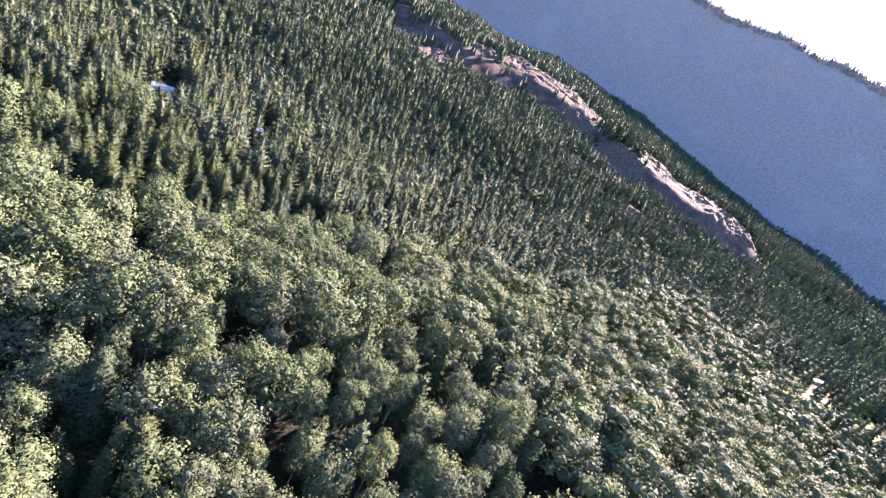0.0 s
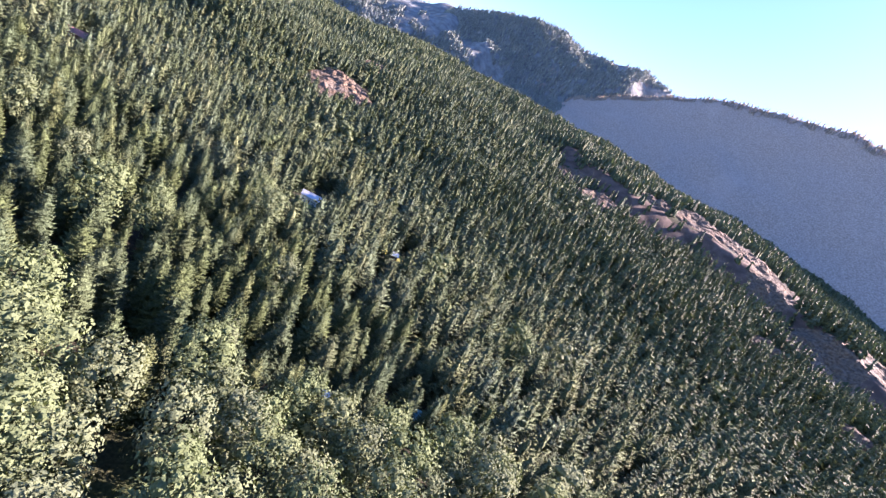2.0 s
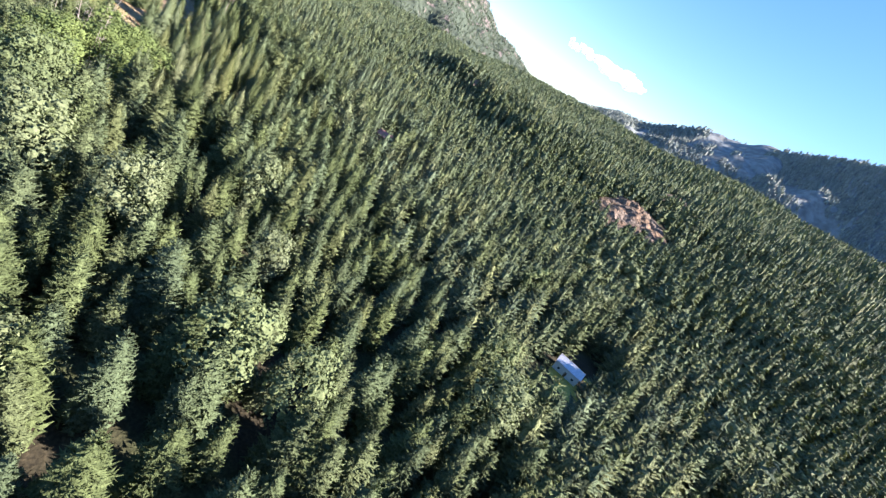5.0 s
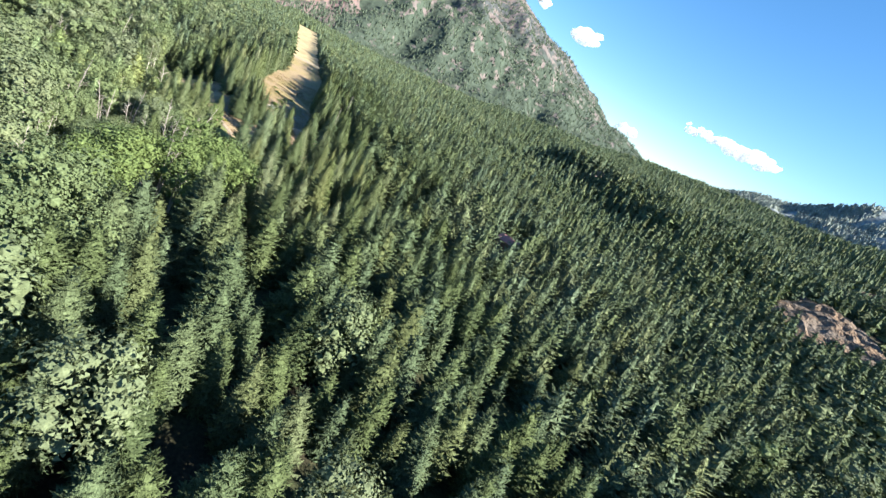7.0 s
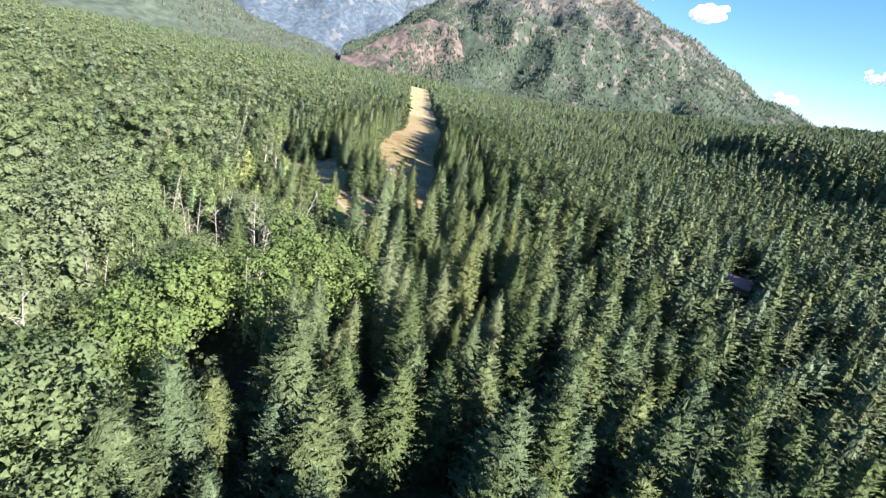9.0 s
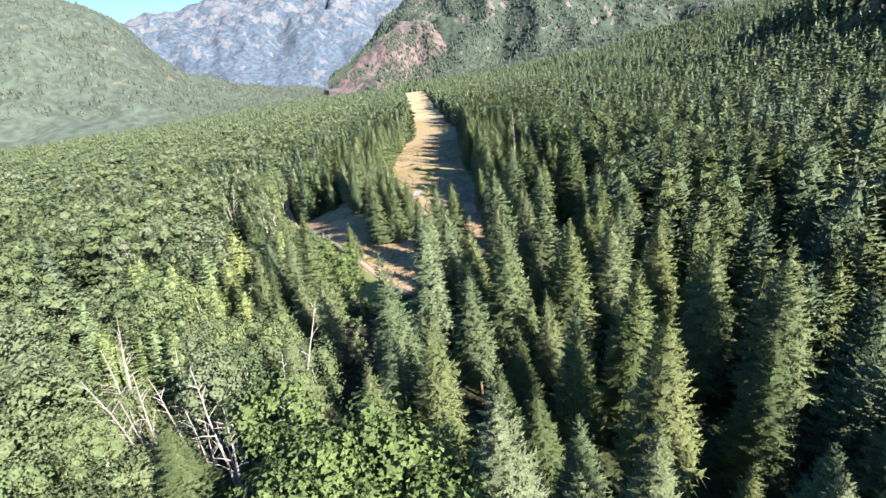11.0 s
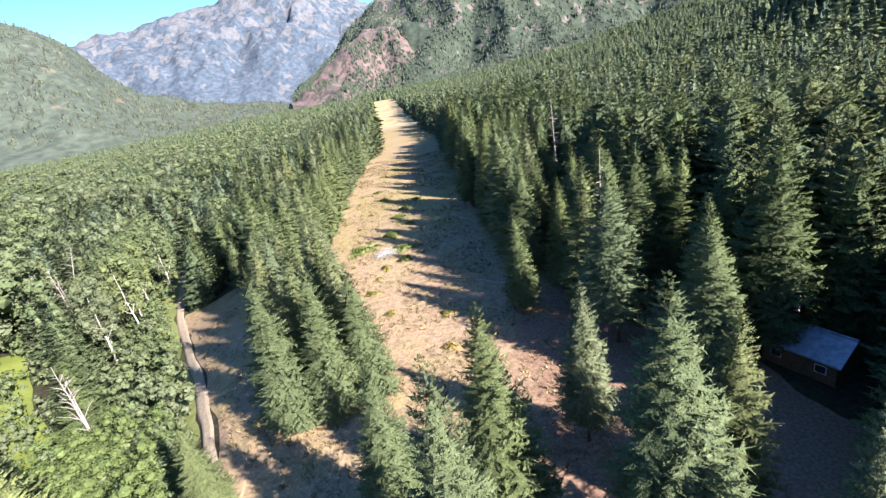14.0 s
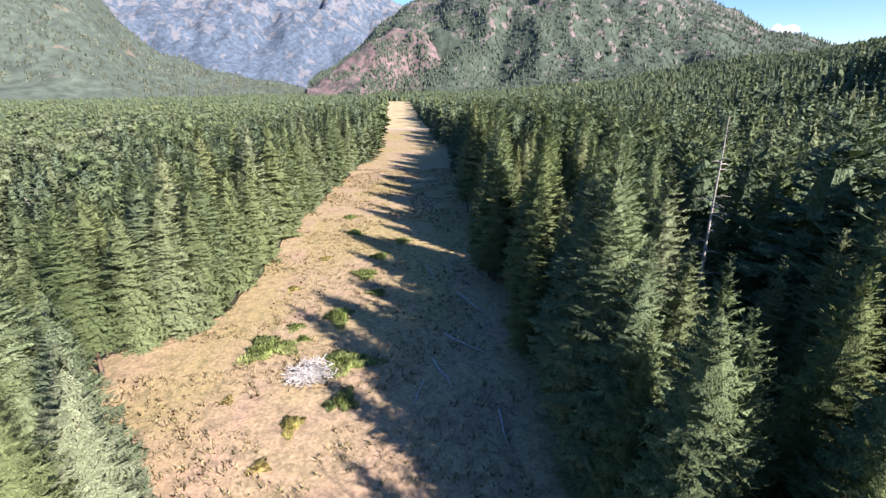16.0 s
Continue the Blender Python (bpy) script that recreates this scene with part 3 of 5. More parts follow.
def leafy_crown(rng, height, radius, clumps, cards, size, low=0.34, closed=0.64):
    """The crown of a broadleaf tree: small leaf sprays over many uneven clumps."""
    vs, fs = [], []
    centres = []
    for c in range(clumps):
        u = (c + rng.uniform(0, 1)) / clumps
        a = c * 2.4 + rng.uniform(-0.6, 0.6)
        wide = radius * (0.30 + 0.75 * np.sin(np.pi * (0.16 + 0.70 * u)))
        centres.append((np.array([np.cos(a) * wide * 0.62, np.sin(a) * wide * 0.62, height * (low + (0.93 - low) * u)]), radius * rng.uniform(0.30, 0.50)))
    centres.append((np.array([0, 0, height * 0.88]), radius * 0.42))
    middle = []
    # the closed inside of every clump: an uneven ball
    for p, r in centres if closed > 0 else []:
        ball = BALL_V * (r * closed * rng.uniform(0.82, 1.2, (len(BALL_V), 1))) * np.array([1, 1, 1.15])
        turn = rng.uniform(0, 6.28)
        ball = np.column_stack([ball[:, 0] * np.cos(turn) - ball[:, 1] * np.sin(turn), ball[:, 0] * np.sin(turn) + ball[:, 1] * np.cos(turn), ball[:, 2]]) + p
        for tri in BALL_F:
            fs.append((len(vs), len(vs) + 1, len(vs) + 2))
            vs += [ball[k] for k in tri]
            middle.append(p)
    for c in range(cards):
        p, r = centres[c % len(centres)]
        d = rng.normal(size=3)
        d /= np.linalg.norm(d)
        d[2] = d[2] if d[2] > -0.35 else -d[2]
        q = p + d * r * np.array([1, 1, 1.2]) * rng.uniform(0.66, 1.15)
        s = np.cross(d, rng.normal(size=3))
        s /= np.linalg.norm(s) + 1e-9
        e = np.cross(d, s) + d * rng.uniform(-0.7, 0.7)
        k = size * rng.uniform(0.6, 1.35)
        at = len(vs)
        vs += [q - s * k, q + s * k * rng.uniform(0.5, 1.0) - e * k * 0.3, q + e * k * 1.2]
        fs.append((at, at + 1, at + 2))
        middle.append(p * np.array([0.8, 0.8, 0.97]) - np.array([0, 0, 0.25 * r]))
    middle = np.array(middle)
    return rounded(np.array(vs), np.array(fs), lambda p: middle, 0.1) + (centres,)


def planted(kinds, spots, rng, lean=0.03):
    """Every spot (x, y, z, size, stoutness) with one of the shapes, turned and scaled, as one mesh's corners and triangles."""
    pick = rng.integers(0, len(kinds), len(spots))
    out = []
    for k, (v, f, nv, *more) in enumerate(kinds):
        s = spots[pick == k]
        if not len(s):
            continue
        a = rng.uniform(0, 6.28, len(s))
        ca, sa = np.cos(a)[:, None], np.sin(a)[:, None]
        st = (s[:, 3] * s[:, 4])[:, None]
        X = (v[None, :, 0] * ca - v[None, :, 1] * sa) * st
        Y = (v[None, :, 0] * sa + v[None, :, 1] * ca) * st
        Z = v[None, :, 2] * s[:, 3][:, None]
        X = X + Z * rng.normal(0, lean, len(s))[:, None] + s[:, 0][:, None]
        Y = Y + Z * rng.normal(0, lean, len(s))[:, None] + s[:, 1][:, None]
        Z = Z + s[:, 2][:, None]
        V = np.stack([X, Y, Z], -1).reshape(-1, 3)
        Fc = (f[None] + (np.arange(len(s)) * len(v))[:, None, None]).reshape(-1, 3)
        N = np.stack([nv[None, :, 0] * ca - nv[None, :, 1] * sa, nv[None, :, 0] * sa + nv[None, :, 1] * ca, np.repeat(nv[None, :, 2], len(s), 0)], -1).reshape(-1, 3)
        S = [(m[None] * s[:, 3][:, None, None]).reshape(-1, 2) for m in more]
        out.append((V, Fc, N, *S))
    v, f, nv, *more = joined(out)
    # the tint drifts over the wood in soft masses and differs from tree to tree
    tint = np.concatenate([np.repeat(0.6 * rng.random(int(np.sum(pick == k))) + 0.4 * wave(spots[pick == k, 0] / 22, spots[pick == k, 1] / 22, 21), len(kinds[k][0])) for k in range(len(kinds)) if np.any(pick == k)])
    return v, f, nv, tint, (more[0] if more else None)


def scattered(rng, x0, x1, y0, y1, step):
    """Jittered spots over a rectangle."""
    X, Y = np.meshgrid(np.arange(x0, x1, step), np.arange(y0, y1, step))
    X = X + rng.uniform(-0.48, 0.48, X.shape) * step + (np.arange(X.shape[0]) % 2)[:, None] * step / 2
    Y = Y + rng.uniform(-0.48, 0.48, Y.shape) * step
    return np.stack([X.ravel(), Y.ravel()], -1)


def off_line(p, line):
    """Distance from spots to a broken line in plan."""
    best = np.full(len(p), 1e9)
    for a, b in zip(line[:-1], line[1:]):
        a, b = np.array(a, float), np.array(b, float)
        t = np.clip(((p - a) @ (b - a)) / ((b - a) @ (b - a)), 0, 1)
        best = np.minimum(best, np.linalg.norm(p - (a + t[:, None] * (b - a)), axis=1))
    return best


LANE = [(-296, 133), (-306, 128.5), (-313, 125), (-323, 120.5), (-343.5, 111.8), (-352.7, 107.3), (-362.6, 102.5), (-375.3, 96.4), (-387, 90.9), (-395.3, 87.8), (-420, 80), (-480, 66)]
HOLES = [(-75, 128, 8), (-70, 240, 6), (-64, 228, 6), (-272, 240, 6), (-264, 233, 5), (-122, 252, 10), (-116, 240, 9), (-110, 230, 6), (-70, 258, 6), (-66, 248, 5), (-129, 267, 9), (-124, 258, 8), (-134, 288, 9), (-120, 280, 6), (-76, 272, 7), (-74, 264, 5), (-71, 282, 6), (-297, 259, 10), (-289, 252, 11), (-281, 246, 9), (-272, 239, 6), (-318, 181, 6), (-311, 177, 5), (-304, 174, 4.5), (-297, 170, 4), (-394, 62, 6), (-387, 68, 5), (-354, 82, 8), (-366, 72, 8), (-338, 92, 6), (-330, 97, 4), (-352, 113, 8), (-370, 108, 9), (-358, 112, 8), (-345, 89, 5), (-362, 76, 6), (-378, 63, 6), (-556, 52, 7),
         (-38, 157, 4), (-19, 174, 4), (2, 178, 4), (-10, 160, 6), (268, 232, 11), (298, 238, 17), (334, 224, 17), (306, 198, 7), (284, 212, 13), (316, 206, 13), (264, 222, 11), (300, 224, 14), (252, 208, 9), (330, 266, 12), (-326, 174, 4)]
ROCKS = [(-556, 480, 7), (-538, 486, 6), (-290, 518, 34), (-272, 512, 20), (-308, 528, 16), (-346, 663, 22), (-559, 891, 30), (-549, 752, 12), (-57, 745, 22), (-7, 694, 28), (24, 868, 18), (59, 772, 20), (119, 788, 30), (158, 782, 36), (209, 778, 38), (258, 770, 36), (221, 700, 26), (196, 556, 16), (249, 628, 26), (268, 610, 28), (338, 632, 40), (379, 604, 38), (404, 560, 30), (424, 552, 22), (320, 506, 16), (249, 478, 12)]
# fallen trunks: x, y, turn, length, thickness
LOGS = [(-390.5, 158.4, 20, 7.0, 0.14), (-374.5, 153.0, 15, 5.5, 0.12), (-371.5, 150.5, -20, 4.0, 0.10), (-380, 156, 40, 6.0, 0.14), (-356, 152.5, 65, 5.0, 0.13), (-352, 156.5, 50, 6.5, 0.15), (-402, 154, 10, 5.0, 0.12), (-366, 157.5, 0, 4.5, 0.11)]
# trees that stand singly about the mouth of the strip: x, y, height, kind
ENTRY = [(-302.5, 156.5, 22.5, 2), (-306, 162.5, 17.5, 0), (-301, 144, 22, 0), (-310.5, 139.5, 16.5, 2), (-328, 128.5, 19, 1), (-328, 133, 18.5, 1), (-330, 137, 16.5, 1), (-333, 130.5, 19, 0), (-334, 135.5, 18, 1), (-319, 122, 10.5, 3), (-315.5, 156.3, 16.5, 2), (-309.5, 148, 19.5, 0), (-295, 161, 18.5, 0), (-268.7, 146.1, 15.5, 0), (-291.5, 167.2, 11.2, 3), (-263, 157, 17, 0), (-265.4, 164.6, 20, 2), (-262.5, 152.5, 12, 3), (-275.5, 141.8, 16, 1), (-304.6, 175.4, 17, 0), (-283.3, 140.7, 11.5, 3), (-270, 151.5, 14, 0), (-257, 165, 13, 0), (-272, 160, 14, 0), (-279, 163.5, 17, 2), (-283, 170, 20, 0), (-290, 174, 19, 2), (-287.5, 159, 17.5, 0), (-288, 146.5, 11, 3), (-289, 152.5, 12.5, 0), (-276, 171, 19, 0),
         (-346, 167, 17, 0), (-341, 158.5, 15.5, 0), (-329, 166, 22, 2), (-338, 166.5, 21, 0), (-336, 172, 22, 0), (-344, 172.5, 23, 2), (-322, 179, 25, 0), (-322, 172, 19, 2), (-338, 127, 19, 1), (-343, 126.5, 19, 1), (-348, 127, 18, 0), (-349, 132, 18, 1), (-343, 132, 18.5, 1), (-338, 133, 19, 0), (-354, 129.5, 17, 1), (-361, 128.5, 16, 3), (-357, 131, 15, 3), (-318, 170, 19, 2), (-352, 166, 18, 0)]


def open_ground(p):
    """Where no tree stands."""
    x, y = p[:, 0], p[:, 1]
    m = (x < -318) & (x > -1285) & (y > strip_lo(x) - 0.5) & (y < strip_hi(x) + 0.5)
    m |= (x < -292) & (x >= -358) & (y > 117) & (y < 168.5)
    m |= (x < -285) & (x >= -300) & (y > 122) & (y < 168)
    m |= (x < -262) & (x >= -286) & (y > 124) & (y < 138)
    m |= off_line(p, LANE) < 3.4
    m |= (x < -300) & (x > -386) & (y > lane_line(x) - 1) & (y < 118)
    m |= (x < -312) & (x > -400) & (y < lane_line(x)) & (y > lane_line(x) - 15)
    m |= (x > -96) & (x < 452) & (y > band_line(x) - 26 + 26 * fbm(x / 30, y / 30, 3, 17)) & (y < band_line(x) + 12 + 26 * fbm(x / 30, y / 30, 3, 18)) & (grain(np.floor(x / 4), np.floor(y / 4), 5) < 0.86)
    for hx, hy, r in HOLES + ROCKS + [(hx - 4, hy - 0.8 * r, r) for hx, hy, r in ROCKS]:
        m |= np.hypot(x - hx, y - hy) < r * (0.8 + 0.4 * wave(x / 6, y / 6, 4))
    return m


GROVE = [(-206, 116), (-240, 132)]        # a bright green stand on the edge of the terrace


def broadleaf_share(p):
    x, y = p[:, 0], p[:, 1]
    wob = 14 * fbm(x / 40, y / 40, 3, 12)
    start = (x > -110) & (y < 158 + 0.58 * x + wob) & (x < 240)
    south = (x < -160) & (x > -288) & (y < 134 + wob - 0.25 * np.abs(x + 235))
    firs_low = (x <= -276) & (x > -328) & (y < 119) & (y > 78)
    river = (x <= -296) & (x > -440) & (y < np.where(x > -345, 118, 92 + wob))
    river_far = (x <= -440) & (y < 80 + wob)
    wood = (x <= -160) & (y < 40)
    grove = off_line(p, GROVE) < 10 + 0.3 * wob
    return np.where(grove, 0.95, np.where(start, 0.74, np.where(firs_low, 0.15, np.where(south, 0.68, np.where(river, np.where(x > -385, 0.55, 0.25), np.where(river_far, 0.2, np.where(wood, 0.5, np.where(x < -200, 0.0, 0.012))))))))


rng = np.random.default_rng(7)
CORE = [(-245, 140), (-420, 147)]
FLIGHT = [(0, 60), (-60, 130), (-150, 145), (-420, 145)]
def out_of_view(p):
    """The stretches of forest outside the camera's view, planted thinly."""
    return p[:, 1] < np.interp(p[:, 0], [-1300, -700, -420, -330, -270, -150, -60, 0, 60, 150, 250, 350, 450], [-760, -345, -120, -70, 10, 35, 35, 5, 15, 50, 95, 150, 210])


near_spots = scattered(rng, -950, 420, -420, 420, 6.9)
near_spots = near_spots[~open_ground(near_spots) & ~out_of_view(near_spots) & (rng.random(len(near_spots)) > 0.08)]
d_line = off_line(near_spots, FLIGHT)
d_line = d_line + (d_line > 60) * rng.normal(0, 0.14, len(d_line)) * d_line
thin = scattered(rng, -950, 420, -420, 420, 15.0)
thin = thin[out_of_view(thin) & (off_line(thin, FLIGHT) > 150)]
south_wood = scattered(rng, -320, 240, -130, 130, 8.6)
south_wood = south_wood[out_of_view(south_wood) & (off_line(south_wood, FLIGHT) <= 150)]
hill_spots = scattered(rng, -1150, 1000, 420, 1150, 7.3)
hill_spots = hill_spots[~open_ground(hill_spots)]
rim_spots = scattered(rng, -1900, -950, -700, 800, 10.2)
rim_spots = rim_spots[~open_ground(rim_spots)]
south_spots = scattered(rng, -950, 420, -760, -420, 18.0)
east_spots = scattered(rng, 420, 1300, -100, 420, 10.0)


def with_size(p, lo, hi, stout_lo=0.85, stout_hi=1.25):
    size = (lo + (hi - lo) * rng.beta(2.2, 1.6, len(p))) * (0.9 + 0.2 * wave(p[:, 0] / 35, p[:, 1] / 35, 8))
    return np.column_stack([p, land(p[:, 0], p[:, 1]) - 0.1, size, rng.uniform(stout_lo, stout_hi, len(p))])


share = broadleaf_share(near_spots)
infill = scattered(rng, -520, -284, 169, 216, 5.9)
infill = infill[~open_ground(infill) & ((infill[:, 0] < -352) | (infill[:, 1] > 178))]
leafy = rng.random(len(near_spots)) < share
keep = ~((share > 0.5) & (share < 0.9) & (rng.random(len(near_spots)) < 0.16))
near_spots, leafy, d_line = near_spots[keep], leafy[keep], d_line[keep]
d_core = off_line(near_spots, CORE)
firs, firs_d, firs_core = near_spots[~leafy], d_line[~leafy], d_core[~leafy]
broad, broad_d, broad_core = near_spots[leafy], d_line[leafy], d_core[leafy]

# shapes, all of height 1 m and scaled on planting
def unit(v_f, h):
    return (v_f[0] / h, v_f[1], v_f[2]) + tuple(s / h for s in v_f[3:])


fir_close = [unit(conifer_crown(np.random.default_rng(150 + k), 18, 3.9 + 0.10 * k, 0.8, 30, 12, 3, ragged=0.24, tiers=7, sides=8, core=0.64, fine=0.8, own=0.34), 18) for k in range(8)]
fir_near = [unit(conifer_crown(np.random.default_rng(100 + k), 18, 4.1 + 0.10 * k, 0.8, 24, 11, 2, ragged=0.24, tiers=5, sides=7, core=0.60, own=0.38), 18) for k in range(8)]
fir_mid = [unit(conifer_crown(np.random.default_rng(200 + k), 18, 4.4 + 0.10 * k, 0.8, 17, 8, 1, sides=6, tiers=6, core=0.42, blunt=0.56, own=0.30, fine=1.25), 18) for k in range(8)]
fir_fair = [unit(conifer_crown(np.random.default_rng(350 + k), 18, 4.3 + 0.10 * k, 0.8, 9, 6, 0, sides=5, tiers=4, core=0.5, blunt=0.56, own=0.30), 18) for k in range(8)]
fir_far = [unit(conifer_crown(np.random.default_rng(300 + k), 18, 4.2, 0.8, 5, 5, 0, tiers=2, sides=3), 18) for k in range(8)]
fir_rim = [unit(conifer_crown(np.random.default_rng(400 + k), 18, 4.4, 0.8, 1, 3, 0, tiers=1, sides=4, core=0.8), 18) for k in range(8)]
leaf_near = [unit(leafy_crown(np.random.default_rng(500 + k), 16, 4.2, 22, 1800, 0.205, 0.34, 0.34)[:3], 16) for k in range(6)]
leaf_mid = [unit(leafy_crown(np.random.default_rng(600 + k), 16, 4.2, 12, 860, 0.215, 0.34, 0.50)[:3], 16) for k in range(6)]
leaf_fair = [unit(leafy_crown(np.random.default_rng(650 + k), 16, 4.3, 8, 190, 0.38, 0.34, 0.60)[:3], 16) for k in range(6)]
leaf_far = [unit(leafy_crown(np.random.default_rng(700 + k), 16, 4.3, 7, 190, 0.36, 0.34, 0.62)[:3], 16) for k in range(6)]


def forest(name, kinds, spots, mat, label):
    if not len(spots):
        return
    v, f, nv, tint, spray = planted(kinds, spots, rng)
    ob = new(name, mesh_of(name, v, f, mat, normals=nv, spray=spray))
    ob.data.attributes.new("tint", "FLOAT", "POINT").data.foreach_set("value", tint.astype(np.float32))
    tagged(ob, label, "forest", kind="stuff")


pool = np.concatenate([firs, infill])
order = np.argsort(off_line(pool, CORE))[:178]
own_firs = pool[order]
chosen = np.zeros(len(pool), bool)
chosen[order] = True
rest, infill = ~chosen[:len(firs)], infill[~chosen[len(firs):]]
terrace = (firs[:, 0] < -270) & (firs[:, 0] > -345) & (firs[:, 1] < 124) & (firs[:, 1] > 60) & rest
forest("conifer_forest_terrace", fir_close, with_size(firs[terrace], 12, 19), needles_terrace_lit, "firs on the terrace slope, sunlight in their needle tone")
rest = rest & ~terrace
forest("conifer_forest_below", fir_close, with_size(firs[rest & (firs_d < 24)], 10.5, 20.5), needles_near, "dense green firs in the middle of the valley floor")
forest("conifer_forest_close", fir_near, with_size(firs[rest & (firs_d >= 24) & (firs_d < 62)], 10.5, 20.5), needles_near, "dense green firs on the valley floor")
forest("conifer_forest_dense", fir_near, with_size(infill, 18, 26), needles_near, "close-set firs beside the strip, shade in their needle colour")
forest("conifer_forest_middle", fir_mid, with_size(firs[rest & (firs_d >= 62) & (firs_d < 185)], 11, 22, 0.95, 1.4), needles, "dense green firs further across the valley floor")
forest("conifer_forest_fair", fir_fair, with_size(firs[rest & (firs_d >= 185) & (firs_d < 340)], 11, 22, 1.0, 1.4), needles_fair, "dense green firs at the foot of the hill")
forest("conifer_forest_far", fir_far, with_size(firs[rest & (firs_d >= 340)], 10.5, 20.5, 0.9, 1.3), needles_far, "distant dense green firs")
low_hill = (hill_spots[:, 1] < 520) & (hill_spots[:, 0] > -520) & (hill_spots[:, 0] < 260)
forest("conifer_forest_hill_foot", fir_fair, with_size(hill_spots[low_hill], 12, 22, 0.9, 1.25), needles_fair, "dark green firs low on the hillside")
forest("conifer_forest_hill", fir_far, with_size(hill_spots[(hill_spots[:, 1] < 700) & ~low_hill], 12, 22, 0.95, 1.3), needles_far, "dark green firs on the hillside")
forest("conifer_forest_ridge", fir_rim, with_size(hill_spots[hill_spots[:, 1] >= 700], 12, 22, 0.95, 1.3), needles_far, "dark green firs along the ridge")
for nm, sp in (("conifer_forest_valley_end", rim_spots), ("conifer_forest_south", south_spots), ("conifer_forest_thin", thin), ("conifer_forest_east", east_spots)):
    forest(nm, fir_rim, with_size(sp, 13, 20, 1.2, 1.6), needles_far, "distant conifers across the valley floor")
in_grove = off_line(broad, GROVE) < 12
order = np.argsort(np.minimum(broad_core, off_line(broad, [(-30, 60), (40, 90)]) + 25) + 1000 * in_grove)
own_broad = broad[order[:80]]
rest = np.ones(len(broad), bool)
rest[order[:80]] = False
rest = rest & ~in_grove
forest("broadleaf_grove", leaf_near, with_size(broad[in_grove], 14, 19, 1.0, 1.3), leaves_bright, "bright yellow-green broadleaf stand on the terrace edge")
more = scattered(np.random.default_rng(77), -75, 12, 44, 92, 6.0)
more = more[np.min(np.hypot(more[:, None, 0] - near_spots[None, :, 0], more[:, None, 1] - near_spots[None, :, 1]), axis=1) > 5.2]
forest("broadleaf_forest_gully", leaf_near, with_size(more, 13, 19, 0.95, 1.25), leaves, "green broadleaf trees down the terrace edge")
forest("broadleaf_forest_close", leaf_near, with_size(broad[rest & (broad_d < 66)], 15, 24.5, 0.95, 1.25), leaves, "sunlit green broadleaf trees")
forest("broadleaf_forest_middle", leaf_mid, with_size(broad[rest & (broad_d >= 66) & (broad_d < 190)], 12, 24, 1.1, 1.6), leaves, "broadleaf trees across the valley floor")
forest("broadleaf_forest_south", leaf_fair, with_size(south_wood, 10, 21, 1.2, 1.7), leaves, "broadleaf woods towards the river")
forest("broadleaf_forest_far", leaf_far, with_size(broad[rest & (broad_d >= 190)], 10, 21, 1.2, 1.7), leaves, "distant broadleaf trees")


# ---- single trees ----
def part(name, v_f, mat, parent, label="", smooth_shade=False):
    ob = new(name, mesh_of(name, v_f[0], v_f[1], mat, smooth_shade, v_f[2] if len(v_f) > 2 else None, v_f[3] if len(v_f) > 3 else None))
    ob.parent = parent
    if label:
        tagged(ob, label)
    return ob


def make_fir(seed, height, radius, bare, label, mat=needles_own):
    g = np.random.default_rng(seed)
    tree = new("conifer_tree")
    tagged(tree, label, "conifer", "firs beside the clearing")
    tree["tall"] = height
    z = np.linspace(-0.3, height * 0.86, 7)
    sway = np.cumsum(g.normal(0, 0.03, (7, 2)), 0)
    part("trunk", rod(np.column_stack([sway, z]), np.linspace(0.24, 0.03, 7), 7), bark, tree, smooth_shade=True)
    part("crown", conifer_crown(g, height, radius, bare, 44, 12, 4, ragged=0.26, tiers=9, sides=8, core=0.62, blunt=0.74, own=0.22, hang=0.04, fine=0.75), mat, tree)
    return tree


def make_broadleaf(seed, height, radius, label):
    g = np.random.default_rng(seed)
    tree = new("broadleaf_tree")
    tagged(tree, label, "broadleaf tree", "broadleaf trees")
    tree["tall"] = height
    v, f, nv, centres = leafy_crown(g, height, radius, 28, 3600, 0.165, 0.34, 0.40)
    z = np.linspace(-0.3, height * 0.86, 7)
    sway = np.cumsum(g.normal(0, 0.10, (7, 2)), 0)
    stem = np.column_stack([sway, z])
    limbs = [rod(stem, np.linspace(0.19, 0.04, 7), 7)]
    for p, r in centres[:9]:
        root = stem[2 + int(g.integers(0, 3))]
        limbs.append(rod([root, (root + p) / 2 + [0, 0, -0.3], p], [0.07, 0.05, 0.02], 5))
    part("trunk", joined(limbs), pale_bark, tree, "pale trunk with limbs", True)
    part("crown", (v, f, nv), leaves_own, tree)
    return tree


fir_kinds = [make_fir(11, 20, 3.9, 2.2, "tall green fir with drooping boughs"), make_fir(12, 18, 3.6, 1.0, "fir with boughs down to the ground, sunlight in its needle tone", needles_lit),
             make_fir(13, 21, 3.9, 4.4, "tall fir with a bare lower trunk"), make_fir(14, 15, 3.2, 0.6, "young fir with dense boughs, sunlight in its needle tone", needles_lit)]
leaf_kinds = [make_broadleaf(21, 16, 3.9, "slender broadleaf tree with a pale trunk"), make_broadleaf(22, 14, 4.1, "round broadleaf tree in full leaf"), make_broadleaf(23, 18, 3.6, "tall aspen with a pale bare trunk")]


